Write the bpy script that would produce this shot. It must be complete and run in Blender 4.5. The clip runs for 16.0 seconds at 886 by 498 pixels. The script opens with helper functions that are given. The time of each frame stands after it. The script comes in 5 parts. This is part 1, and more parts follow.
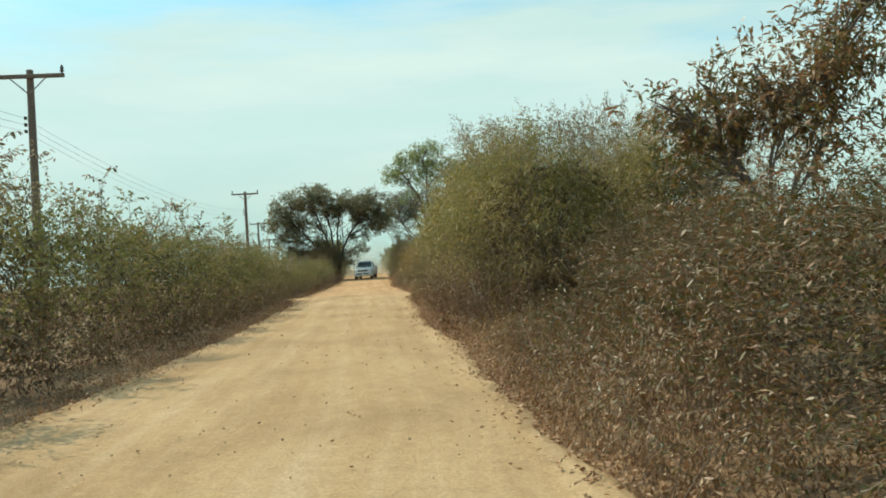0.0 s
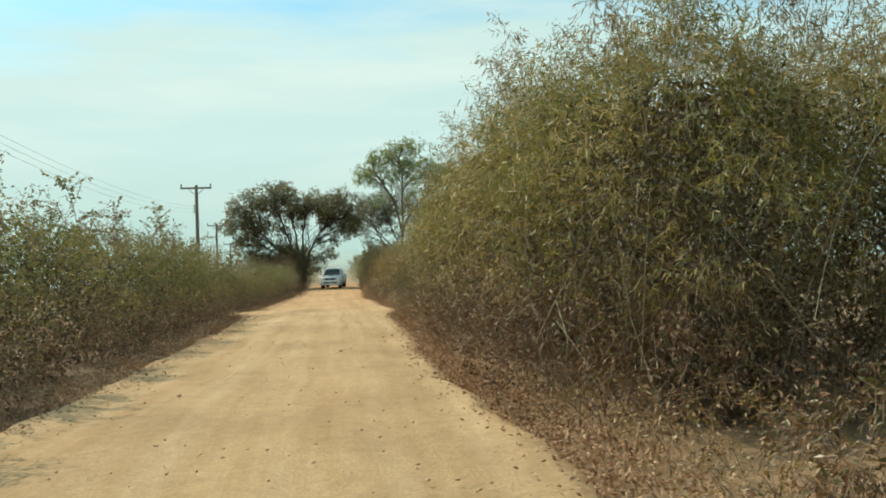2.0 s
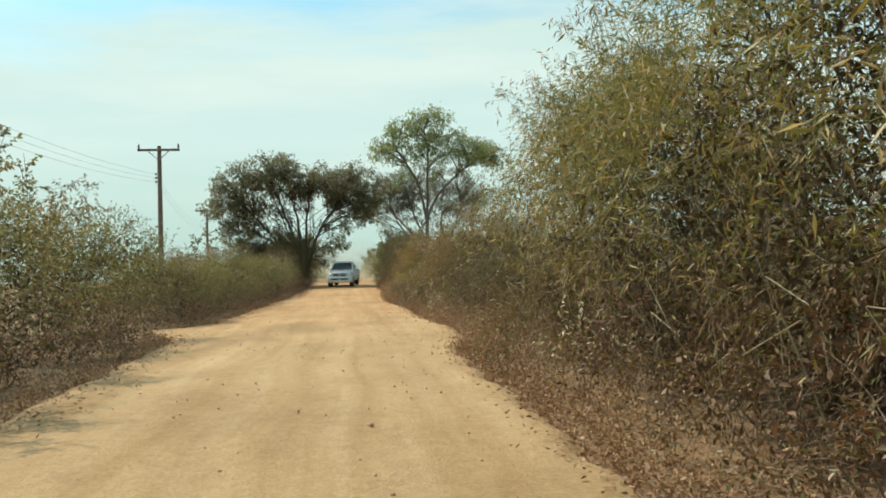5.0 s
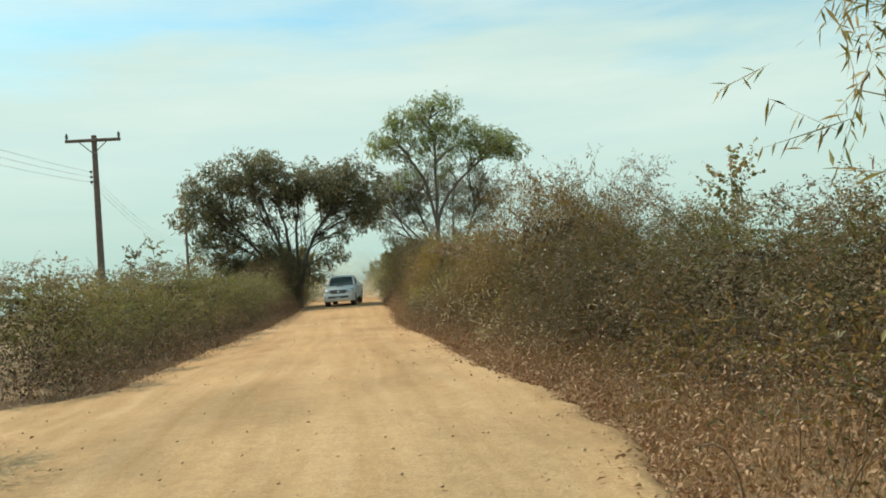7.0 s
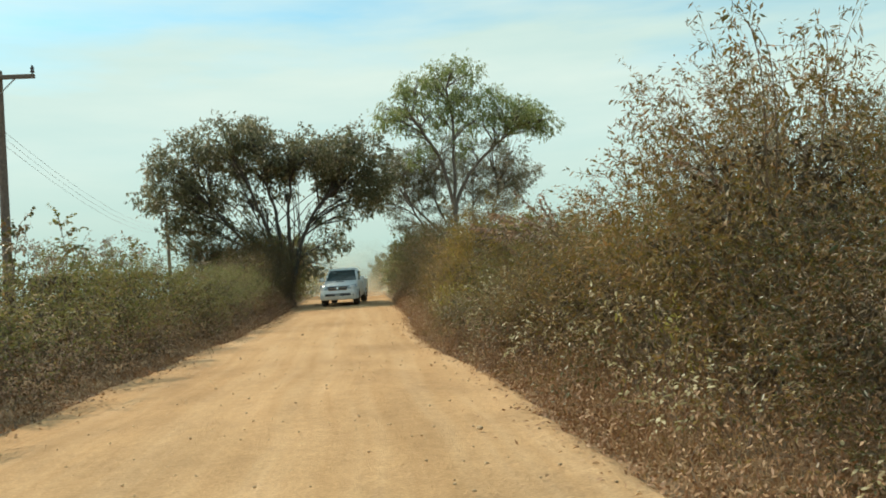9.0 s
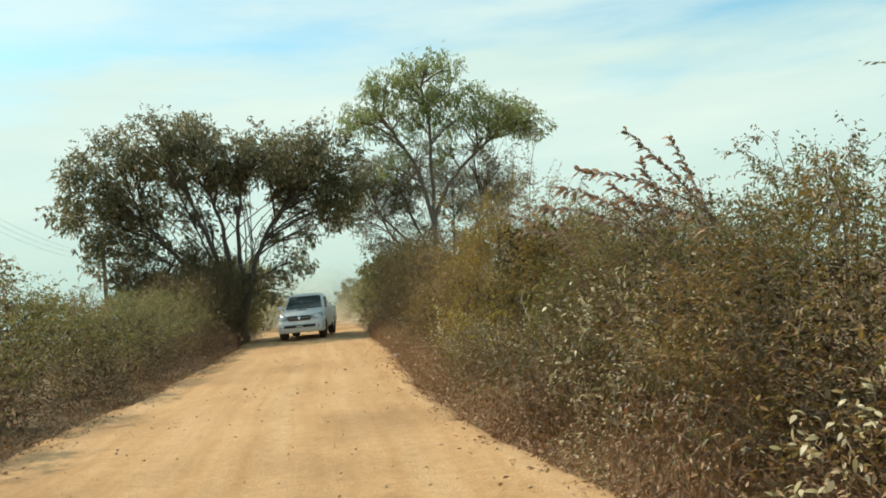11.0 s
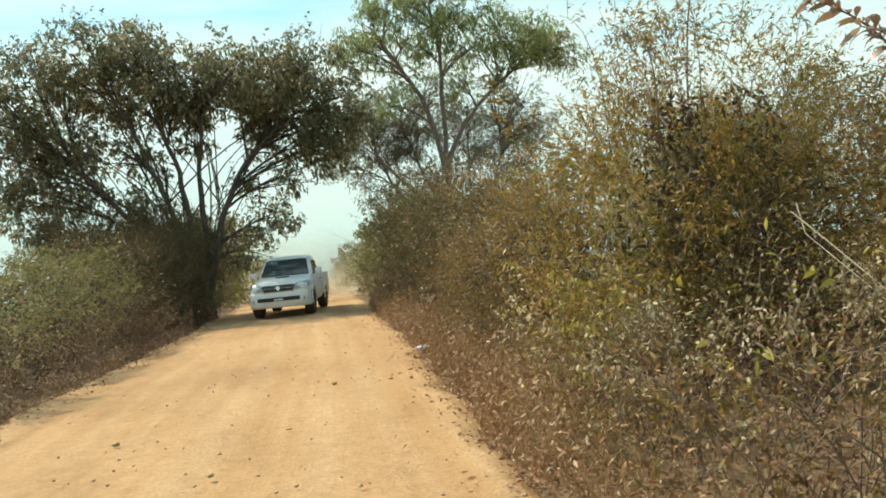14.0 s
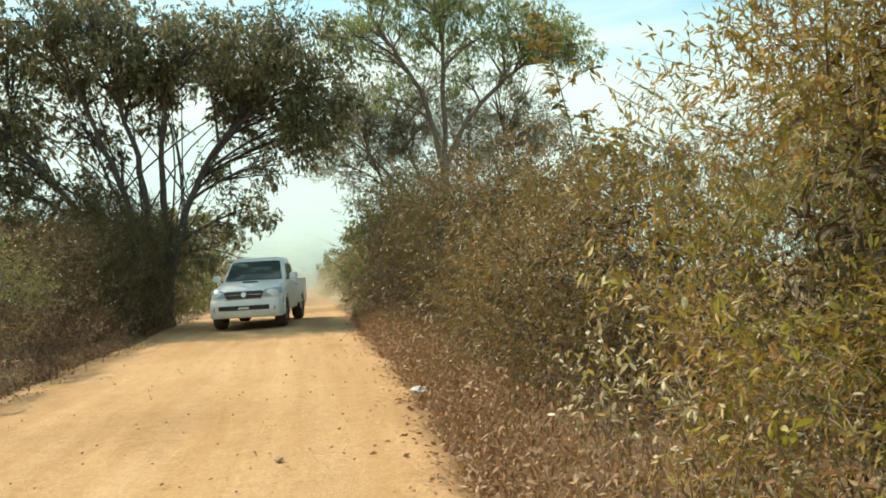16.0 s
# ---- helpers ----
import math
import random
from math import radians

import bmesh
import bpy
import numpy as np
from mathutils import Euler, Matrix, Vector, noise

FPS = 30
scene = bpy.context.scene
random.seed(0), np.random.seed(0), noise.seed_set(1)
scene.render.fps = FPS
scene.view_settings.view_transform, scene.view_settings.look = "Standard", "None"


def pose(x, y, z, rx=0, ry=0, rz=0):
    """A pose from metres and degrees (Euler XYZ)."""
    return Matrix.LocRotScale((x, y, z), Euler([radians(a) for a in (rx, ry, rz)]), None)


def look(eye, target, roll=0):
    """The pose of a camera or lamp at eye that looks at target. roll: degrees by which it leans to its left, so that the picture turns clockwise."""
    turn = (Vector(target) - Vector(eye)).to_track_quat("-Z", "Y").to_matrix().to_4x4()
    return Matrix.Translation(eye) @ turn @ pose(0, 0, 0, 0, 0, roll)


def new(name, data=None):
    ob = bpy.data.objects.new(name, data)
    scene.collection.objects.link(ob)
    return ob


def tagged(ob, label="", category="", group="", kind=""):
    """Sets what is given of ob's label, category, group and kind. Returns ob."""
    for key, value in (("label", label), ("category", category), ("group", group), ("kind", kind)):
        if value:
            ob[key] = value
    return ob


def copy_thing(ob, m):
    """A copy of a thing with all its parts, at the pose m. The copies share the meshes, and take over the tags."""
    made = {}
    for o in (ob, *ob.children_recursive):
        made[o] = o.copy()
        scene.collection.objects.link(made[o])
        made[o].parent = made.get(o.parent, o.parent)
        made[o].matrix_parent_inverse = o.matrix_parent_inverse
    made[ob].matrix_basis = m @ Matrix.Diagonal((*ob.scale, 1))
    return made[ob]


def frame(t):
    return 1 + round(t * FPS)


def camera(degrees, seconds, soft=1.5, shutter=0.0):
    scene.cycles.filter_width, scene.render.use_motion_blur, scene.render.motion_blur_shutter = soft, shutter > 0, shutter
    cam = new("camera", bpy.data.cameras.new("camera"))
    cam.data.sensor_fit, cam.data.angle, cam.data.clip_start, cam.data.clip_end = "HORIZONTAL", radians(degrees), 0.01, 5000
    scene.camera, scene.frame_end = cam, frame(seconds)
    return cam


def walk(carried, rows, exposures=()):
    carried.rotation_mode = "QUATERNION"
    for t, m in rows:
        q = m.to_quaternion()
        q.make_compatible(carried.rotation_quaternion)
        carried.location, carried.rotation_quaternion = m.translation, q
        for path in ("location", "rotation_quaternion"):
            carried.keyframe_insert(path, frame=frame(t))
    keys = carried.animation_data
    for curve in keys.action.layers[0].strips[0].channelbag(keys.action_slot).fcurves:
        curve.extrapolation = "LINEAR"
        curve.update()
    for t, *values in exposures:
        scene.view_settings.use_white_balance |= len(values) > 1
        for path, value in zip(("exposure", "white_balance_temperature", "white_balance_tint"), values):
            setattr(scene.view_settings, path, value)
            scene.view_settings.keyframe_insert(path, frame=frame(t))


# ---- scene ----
cam = camera(54, 16.0, soft=1.8)
# seconds, eye, heading to the right of north, tilt up, roll
PATH = [
    (0, (0.822, -7.332, 1.430), 4.81, 1.05, -3.25),
    (0.5, (0.799, -5.312, 1.435), 5.04, 0.63, -1.33),
    (1, (0.778, -3.139, 1.435), 6.15, 0.74, -3.71),
    (1.5, (0.755, -1.009, 1.430), 6.53, 0.72, -2.58),
    (2, (0.721, 1.303, 1.427), 6.94, 1.63, -2.06),
    (2.5, (0.698, 3.609, 1.435), 6.88, 1.43, -1.77),
    (3, (0.690, 6.180, 1.440), 6.81, 1.36, -1.84),
    (3.5, (0.680, 8.855, 1.400), 6.62, 1.49, -1.99),
    (4, (0.694, 11.722, 1.381), 6.04, 0.78, -2.46),
    (4.5, (0.724, 14.421, 1.373), 5.94, 0.31, -2.93),
    (5, (0.750, 17.283, 1.331), 6.15, 1.50, -1.55),
    (5.1, (0.751, 17.803, 1.328), 6.16, 1.64, -2.93),
    (5.2, (0.747, 18.358, 1.328), 6.30, 1.64, -3.27),
    (7.3, (0.896, 29.360, 1.360), 6.08, 2.29, -4.27),
    (7.5, (0.902, 30.374, 1.360), 6.07, 2.24, -4.19),
    (8, (0.914, 32.884, 1.370), 6.01, 1.94, -4.29),
    (8.5, (0.962, 35.118, 1.386), 5.93, 2.05, -3.98),
    (9, (0.991, 37.401, 1.421), 5.73, 1.98, -3.77),
    (9.5, (1.010, 39.399, 1.456), 6.06, 2.29, -3.88),
    (9.7, (1.016, 40.176, 1.466), 6.24, 3.36, -4.12),
    (11.8, (0.869, 47.809, 1.370), 9.30, 3.51, -5.10),
    (12, (0.888, 48.448, 1.373), 9.36, 3.41, -4.93),
    (12.5, (0.992, 49.921, 1.379), 9.51, 3.08, -5.82),
    (13, (1.085, 51.357, 1.376), 8.90, 2.77, -4.51),
    (13.5, (1.199, 52.540, 1.361), 8.54, 3.02, -4.48),
    (14, (1.266, 53.692, 1.361), 8.16, 1.39, -5.81),
    (14.5, (1.365, 54.643, 1.374), 7.80, 1.27, -3.87),
    (15, (1.428, 55.607, 1.349), 8.65, 3.80, -4.85),
    (15.5, (1.518, 56.555, 1.385), 8.57, 1.48, -5.69),
    (15.9, (1.553, 57.388, 1.375), 9.06, 1.77, -2.19),
    (16, (1.565, 57.639, 1.376), 9.00, 2.10, -3.39),
]


def carried_pose(eye, heading, tilt, roll):
    a, p = radians(heading), radians(tilt)
    ahead = Vector((math.sin(a) * math.cos(p), math.cos(a) * math.cos(p), math.sin(p)))
    return look(eye, Vector(eye) + ahead, roll)


walk(cam, [(t, carried_pose(eye, h, p, r)) for t, eye, h, p, r in PATH],
     exposures=[(0, 0.06, 6750, 6), (5, 0.10, 6950, 10.5), (7.5, 0.02, 7000, 9.0), (9, 0.05, 7000, 9.5), (12, 0.20, 7150, 11.0), (14, 0.38, 7100, 9.5), (14.6, 0.46, 7150, 9.6), (16, 0.45, 7300, 10)])

# ---------------------------------------------------------------- light
SUN_ELEVATION, SUN_AZIMUTH = 52.0, -57.0   # degrees; azimuth from the road's far end, negative to the left
world = bpy.data.worlds.new("world")
scene.world = world
world.use_nodes = True
wt = world.node_tree
sky = wt.nodes.new("ShaderNodeTexSky")
sky.sky_type = "NISHITA"
sky.sun_disc = False
sky.sun_elevation = radians(SUN_ELEVATION)
sky.sun_rotation = radians(SUN_AZIMUTH)
sky.dust_density = 1.2
sky.air_density = 1.0
sky.ozone_density = 1.5
# thin high cloud veil over the sky
coord = wt.nodes.new("ShaderNodeTexCoord")
stretch = wt.nodes.new("ShaderNodeMapping")
stretch.inputs["Scale"].default_value = (1.0, 1.2, 5.0)
stretch.inputs["Rotation"].default_value = (0.0, 0.16, 0.0)
stretch.inputs["Location"].default_value = (0.35, 0.1, 0.2)
wt.links.new(coord.outputs["Generated"], stretch.inputs["Vector"])
cloud = wt.nodes.new("ShaderNodeTexNoise")
cloud.inputs["Scale"].default_value = 1.9
cloud.inputs["Detail"].default_value = 7.0
cloud.inputs["Roughness"].default_value = 0.5
wt.links.new(stretch.outputs["Vector"], cloud.inputs["Vector"])
# the veil is dense towards the horizon and opens to blue higher up
split = wt.nodes.new("ShaderNodeSeparateXYZ")
wt.links.new(coord.outputs["Generated"], split.inputs["Vector"])
climb = wt.nodes.new("ShaderNodeMapRange")
for socket, value in zip(("From Min", "From Max", "To Min", "To Max"), (0.15, 0.33, 0.23, -0.26)):
    climb.inputs[socket].default_value = value
wt.links.new(split.outputs["Z"], climb.inputs["Value"])
both = wt.nodes.new("ShaderNodeMath")
both.operation = "ADD"
wt.links.new(cloud.outputs["Fac"], both.inputs[0])
wt.links.new(climb.outputs["Result"], both.inputs[1])
veil = wt.nodes.new("ShaderNodeValToRGB")
veil.color_ramp.elements[0].position, veil.color_ramp.elements[1].position = 0.39, 0.56
veil.color_ramp.elements[0].color, veil.color_ramp.elements[1].color = (0.10, 0.10, 0.10, 1), (0.95, 0.95, 0.95, 1)
wt.links.new(both.outputs[0], veil.inputs["Fac"])
blue = wt.nodes.new("ShaderNodeMix")
blue.data_type, blue.blend_type = "RGBA", "MULTIPLY"
blue.inputs["Factor"].default_value = 1.0
blue.inputs["B"].default_value = (1.18, 1.85, 1.68, 1)
wt.links.new(sky.outputs["Color"], blue.inputs["A"])
mix = wt.nodes.new("ShaderNodeMix")
mix.data_type = "RGBA"
mix.inputs["B"].default_value = (5.6, 7.6, 7.5, 1)
wt.links.new(veil.outputs["Color"], mix.inputs["Factor"])
wt.links.new(blue.outputs["Result"], mix.inputs["A"])
# white streaks of high cloud
slant = wt.nodes.new("ShaderNodeMapping")
slant.inputs["Scale"].default_value = (1.6, 1.3, 9.0)
slant.inputs["Rotation"].default_value = (0.0, 0.12, 0.3)
wt.links.new(coord.outputs["Generated"], slant.inputs["Vector"])
streaks = wt.nodes.new("ShaderNodeTexNoise")
streaks.inputs["Scale"].default_value = 1.4
streaks.inputs["Detail"].default_value = 8.0
streaks.inputs["Roughness"].default_value = 0.55
wt.links.new(slant.outputs["Vector"], streaks.inputs["Vector"])
thin = wt.nodes.new("ShaderNodeValToRGB")
thin.color_ramp.elements[0].position, thin.color_ramp.elements[1].position = 0.44, 0.66
thin.color_ramp.elements[0].color, thin.color_ramp.elements[1].color = (0, 0, 0, 1), (0.6, 0.6, 0.6, 1)
wt.links.new(streaks.outputs["Fac"], thin.inputs["Fac"])
white = wt.nodes.new("ShaderNodeMix")
white.data_type = "RGBA"
white.inputs["B"].default_value = (7.1, 8.6, 8.25, 1)
wt.links.new(thin.outputs["Color"], white.inputs["Factor"])
wt.links.new(mix.outputs["Result"], white.inputs["A"])
# blue-green haze low over the land
haze_at = wt.nodes.new("ShaderNodeMapRange")
for socket, value in zip(("From Min", "From Max", "To Min", "To Max"), (0.04, 0.15, 0.85, 0.0)):
    haze_at.inputs[socket].default_value = value
wt.links.new(split.outputs["Z"], haze_at.inputs["Value"])
haze = wt.nodes.new("ShaderNodeMix")
haze.data_type = "RGBA"
haze.inputs["B"].default_value = (4.4, 6.5, 6.15, 1)
wt.links.new(haze_at.outputs["Result"], haze.inputs["Factor"])
wt.links.new(white.outputs["Result"], haze.inputs["A"])
wt.links.new(haze.outputs["Result"], wt.nodes["Background"].inputs["Color"])
wt.nodes["Background"].inputs["Strength"].default_value = 0.106

sun = new("sun", bpy.data.lights.new("sun", "SUN"))
sun.data.energy, sun.data.angle, sun.data.color = 3.6, radians(0.6), (1.0, 0.93, 0.80)
_a, _e = radians(SUN_AZIMUTH), radians(SUN_ELEVATION)
sun_way = Vector((math.sin(_a) * math.cos(_e), math.cos(_a) * math.cos(_e), math.sin(_e)))
sun.matrix_world = look(sun_way * 60, (0, 0, 0))


# ---------------------------------------------------------------- materials
def material(name):
    m = bpy.data.materials.new(name)
    m.use_nodes = True
    t = m.node_tree
    return m, t, t.nodes["Principled BSDF"]


def node(t, kind, **values):
    n = t.nodes.new(kind)
    for key, value in values.items():
        n.inputs[key].default_value = value
    return n


def ramp(t, source, stops, mode="LINEAR"):
    r = t.nodes.new("ShaderNodeValToRGB")
    r.color_ramp.interpolation = mode
    while len(r.color_ramp.elements) < len(stops):
        r.color_ramp.elements.new(0.5)
    for e, (p, c) in zip(r.color_ramp.elements, stops):
        e.position, e.color = p, (*c, 1)
    t.links.new(source, r.inputs["Fac"])
    return r


def math_node(t, what, a, b):
    n = t.nodes.new("ShaderNodeMath")
    n.operation = what
    for i, v in enumerate((a, b)):
        if isinstance(v, (int, float)):
            n.inputs[i].default_value = v
        else:
            t.links.new(v, n.inputs[i])
    return n.outputs[0]


def place(t, scale):
    g = t.nodes.new("ShaderNodeNewGeometry")
    m = t.nodes.new("ShaderNodeMapping")
    m.inputs["Scale"].default_value = scale
    t.links.new(g.outputs["Position"], m.inputs["Vector"])
    return m.outputs["Vector"], g


def leaf_material(name, stops, rough=0.5, through_light=0.3, patch=0.5):
    """Leaves: every leaf has its own tone, drifting from patch to patch of the plant."""
    m, t, p = material(name)
    spot, g = place(t, (0.55, 0.55, 0.8))
    drift = node(t, "ShaderNodeTexNoise", Scale=1.0, Detail=2.0)
    t.links.new(spot, drift.inputs["Vector"])
    tone = math_node(t, "ADD", math_node(t, "MULTIPLY", g.outputs["Random Per Island"], 0.75),
                     math_node(t, "MULTIPLY", math_node(t, "SUBTRACT", drift.outputs["Fac"], 0.38), patch * 2.0))
    r = ramp(t, tone, stops)
    t.links.new(r.outputs["Color"], p.inputs["Base Color"])
    p.inputs["Roughness"].default_value = rough
    p.inputs["Specular IOR Level"].default_value = 0.55
    tr = t.nodes.new("ShaderNodeBsdfTranslucent")
    t.links.new(r.outputs["Color"], tr.inputs["Color"])
    mx = t.nodes.new("ShaderNodeMixShader")
    mx.inputs["Fac"].default_value = through_light
    t.links.new(p.outputs[0], mx.inputs[1])
    t.links.new(tr.outputs[0], mx.inputs[2])
    t.links.new(mx.outputs[0], t.nodes["Material Output"].inputs["Surface"])
    return m


def plain_material(name, colour, rough=0.6, metal=0.0, vary=0.25, scale=30.0, bump=0.0):
    m, t, p = material(name)
    spot, _ = place(t, (1, 1, 1))
    n = node(t, "ShaderNodeTexNoise", Scale=scale, Detail=5.0)
    t.links.new(spot, n.inputs["Vector"])
    lo, hi = [tuple(min(1, c * k) for c in colour) for k in (1 - vary, 1 + vary)]
    r = ramp(t, n.outputs["Fac"], [(0.3, lo), (0.7, hi)])
    t.links.new(r.outputs["Color"], p.inputs["Base Color"])
    p.inputs["Roughness"].default_value, p.inputs["Metallic"].default_value = rough, metal
    if bump:
        b = node(t, "ShaderNodeBump", Strength=bump, Distance=0.02)
        t.links.new(n.outputs["Fac"], b.inputs["Height"])
        t.links.new(b.outputs["Normal"], p.inputs["Normal"])
    return m


def road_material():
    m, t, p = material("sandy_dirt")
    streak_at, g = place(t, (2.3, 0.055, 1))
    bend_at, _ = place(t, (0.2, 0.16, 1))
    bend = node(t, "ShaderNodeTexNoise", Scale=1.0, Detail=2.0)
    t.links.new(bend_at, bend.inputs["Vector"])
    swerve = t.nodes.new("ShaderNodeVectorMath")
    swerve.operation = "MULTIPLY_ADD"
    swerve.inputs[1].default_value = (1.6, 0.0, 0.0)
    t.links.new(bend.outputs["Color"], swerve.inputs[0])
    t.links.new(streak_at, swerve.inputs[2])
    streak = node(t, "ShaderNodeTexNoise", Scale=1.0, Detail=6.0, Roughness=0.66)
    t.links.new(swerve.outputs["Vector"], streak.inputs["Vector"])
    patch_at, _ = place(t, (0.45, 0.22, 1))
    patches = node(t, "ShaderNodeTexNoise", Scale=1.0, Detail=6.0, Roughness=0.62)
    t.links.new(patch_at, patches.inputs["Vector"])
    grain_at, _ = place(t, (1, 1, 1))
    grain = node(t, "ShaderNodeTexNoise", Scale=38.0, Detail=6.0, Roughness=0.7)
    t.links.new(grain_at, grain.inputs["Vector"])
    clods = node(t, "ShaderNodeTexNoise", Scale=7.0, Detail=5.0, Roughness=0.65)
    t.links.new(grain_at, clods.inputs["Vector"])
    base = ramp(t, streak.outputs["Fac"], [(0.30, (0.440, 0.286, 0.144)), (0.50, (0.505, 0.345, 0.187)), (0.70, (0.555, 0.400, 0.236))])
    pale = ramp(t, patches.outputs["Fac"], [(0.36, (0.80, 0.77, 0.74)), (0.52, (1.0, 0.99, 0.97)), (0.66, (1.07, 1.08, 1.10))])
    fine = ramp(t, grain.outputs["Fac"], [(0.30, (0.74, 0.72, 0.70)), (0.62, (1.08, 1.08, 1.08))])
    lump = ramp(t, clods.outputs["Fac"], [(0.32, (0.90, 0.89, 0.88)), (0.60, (1.03, 1.03, 1.03))])
    # redder earth further along
    where = t.nodes.new("ShaderNodeSeparateXYZ")
    t.links.new(g.outputs["Position"], where.inputs["Vector"])
    along = node(t, "ShaderNodeMapRange", **{"From Min": 36.0, "From Max": 60.0})
    t.links.new(math_node(t, "ADD", where.outputs["Y"], math_node(t, "MULTIPLY", patches.outputs["Fac"], 24.0)), along.inputs["Value"])
    red = ramp(t, along.outputs["Result"], [(0.3, (1.0, 1.0, 1.0)), (1.0, (1.09, 0.985, 0.93))])
    out = base.outputs["Color"]
    for other in (pale, fine, lump, red):
        x = t.nodes.new("ShaderNodeMix")
        x.data_type, x.blend_type = "RGBA", "MULTIPLY"
        x.inputs["Factor"].default_value = 1.0
        t.links.new(out, x.inputs["A"])
        t.links.new(other.outputs["Color"], x.inputs["B"])
        out = x.outputs["Result"]
    t.links.new(out, p.inputs["Base Color"])
    p.inputs["Roughness"].default_value = 0.95
    p.inputs["Specular IOR Level"].default_value = 0.15
    height = math_node(t, "ADD", grain.outputs["Fac"], math_node(t, "MULTIPLY", clods.outputs["Fac"], 2.0))
    b = node(t, "ShaderNodeBump", Strength=0.6, Distance=0.03)
    t.links.new(height, b.inputs["Height"])
    t.links.new(b.outputs["Normal"], p.inputs["Normal"])
    return m


def soil_material():
    m, t, p = material("leafy_soil")
    at, _ = place(t, (1, 1, 1))
    big = node(t, "ShaderNodeTexNoise", Scale=0.35, Detail=6.0)
    small = node(t, "ShaderNodeTexNoise", Scale=16.0, Detail=6.0, Roughness=0.7)
    t.links.new(at, big.inputs["Vector"])
    t.links.new(at, small.inputs["Vector"])
    a = ramp(t, big.outputs["Fac"], [(0.35, (0.20, 0.130, 0.070)), (0.65, (0.33, 0.225, 0.120))])
    c = ramp(t, small.outputs["Fac"], [(0.3, (0.55, 0.5, 0.48)), (0.65, (1.2, 1.15, 1.1))])
    x = t.nodes.new("ShaderNodeMix")
    x.data_type, x.blend_type = "RGBA", "MULTIPLY"
    x.inputs["Factor"].default_value = 1.0
    t.links.new(a.outputs["Color"], x.inputs["A"])
    t.links.new(c.outputs["Color"], x.inputs["B"])
    t.links.new(x.outputs["Result"], p.inputs["Base Color"])
    p.inputs["Roughness"].default_value = 0.95
    b = node(t, "ShaderNodeBump", Strength=0.7, Distance=0.04)
    t.links.new(small.outputs["Fac"], b.inputs["Height"])
    t.links.new(b.outputs["Normal"], p.inputs["Normal"])
    return m


# palest stops of the yellow, shrub and dry leaves double as painted glints
BAMBOO_LEAF = leaf_material("bamboo_leaf", [(0.05, (0.100, 0.118, 0.022)), (0.36, (0.192, 0.196, 0.036)), (0.56, (0.318, 0.258, 0.055)), (0.77, (0.395, 0.255, 0.076)), (0.95, (0.72, 0.58, 0.285))], 0.42, 0.40)
BROWN_LEAF = leaf_material("withered_leaf", [(0.05, (0.113, 0.065, 0.029)), (0.40, (0.198, 0.110, 0.053)), (0.75, (0.330, 0.188, 0.094)), (0.96, (0.607, 0.400, 0.228))], 0.55, 0.28)
# brown dead leaves, darkened to carry the shade at the thicket's foot
SHADE_DEAD_LEAF = leaf_material("shade_dead_leaf", [(0.05, (0.080, 0.042, 0.020)), (0.45, (0.155, 0.080, 0.036)), (0.80, (0.255, 0.135, 0.064)), (0.97, (0.520, 0.380, 0.230))], 0.6, 0.22)
YELLOW_LEAF = leaf_material("yellowing_leaf", [(0.05, (0.165, 0.155, 0.024)), (0.36, (0.310, 0.245, 0.036)), (0.60, (0.440, 0.285, 0.058)), (0.82, (0.440, 0.230, 0.070)), (0.93, (0.600, 0.440, 0.230)), (0.98, (0.820, 0.690, 0.450))], 0.42, 0.48)
CREAM_LEAF = leaf_material("pale_broad_leaf", [(0.05, (0.30, 0.26, 0.11)), (0.35, (0.48, 0.41, 0.21)), (0.65, (0.64, 0.55, 0.33)), (0.95, (0.78, 0.69, 0.48))], 0.42, 0.35)
LIME_LEAF = leaf_material("fresh_leaf", [(0.05, (0.23, 0.21, 0.03)), (0.45, (0.38, 0.34, 0.05)), (0.9, (0.54, 0.45, 0.12))], 0.42, 0.45)
SPRAY_LEAF = leaf_material("dry_spray_leaf", [(0.05, (0.132, 0.116, 0.050)), (0.4, (0.209, 0.168, 0.090)), (0.7, (0.352, 0.252, 0.160)), (0.95, (0.605, 0.493, 0.360))], 0.45, 0.30)
SHRUB_LEAF = leaf_material("shrub_leaf", [(0.05, (0.052, 0.062, 0.016)), (0.38, (0.100, 0.096, 0.025)), (0.62, (0.180, 0.118, 0.038)), (0.82, (0.250, 0.125, 0.045)), (0.93, (0.33, 0.22, 0.11)), (0.985, (0.70, 0.60, 0.40))], 0.36, 0.38)
RUSTY_LEAF = leaf_material("rusty_shrub_leaf", [(0.05, (0.060, 0.068, 0.016)), (0.36, (0.120, 0.108, 0.028)), (0.55, (0.190, 0.115, 0.036)), (0.80, (0.265, 0.118, 0.048)), (0.97, (0.540, 0.430, 0.290))], 0.40, 0.30)
DRY_LEAF = leaf_material("dry_shrub_leaf", [(0.05, (0.105, 0.096, 0.022)), (0.34, (0.210, 0.155, 0.034)), (0.60, (0.305, 0.195, 0.052)), (0.82, (0.335, 0.172, 0.062)), (0.92, (0.46, 0.33, 0.16)), (0.98, (0.76, 0.64, 0.42))], 0.42, 0.40)
RUST_LEAF = leaf_material("rust_red_leaf", [(0.05, (0.085, 0.096, 0.026)), (0.38, (0.165, 0.140, 0.042)), (0.62, (0.285, 0.155, 0.055)), (0.82, (0.350, 0.180, 0.080)), (0.96, (0.580, 0.440, 0.290))], 0.40, 0.35)
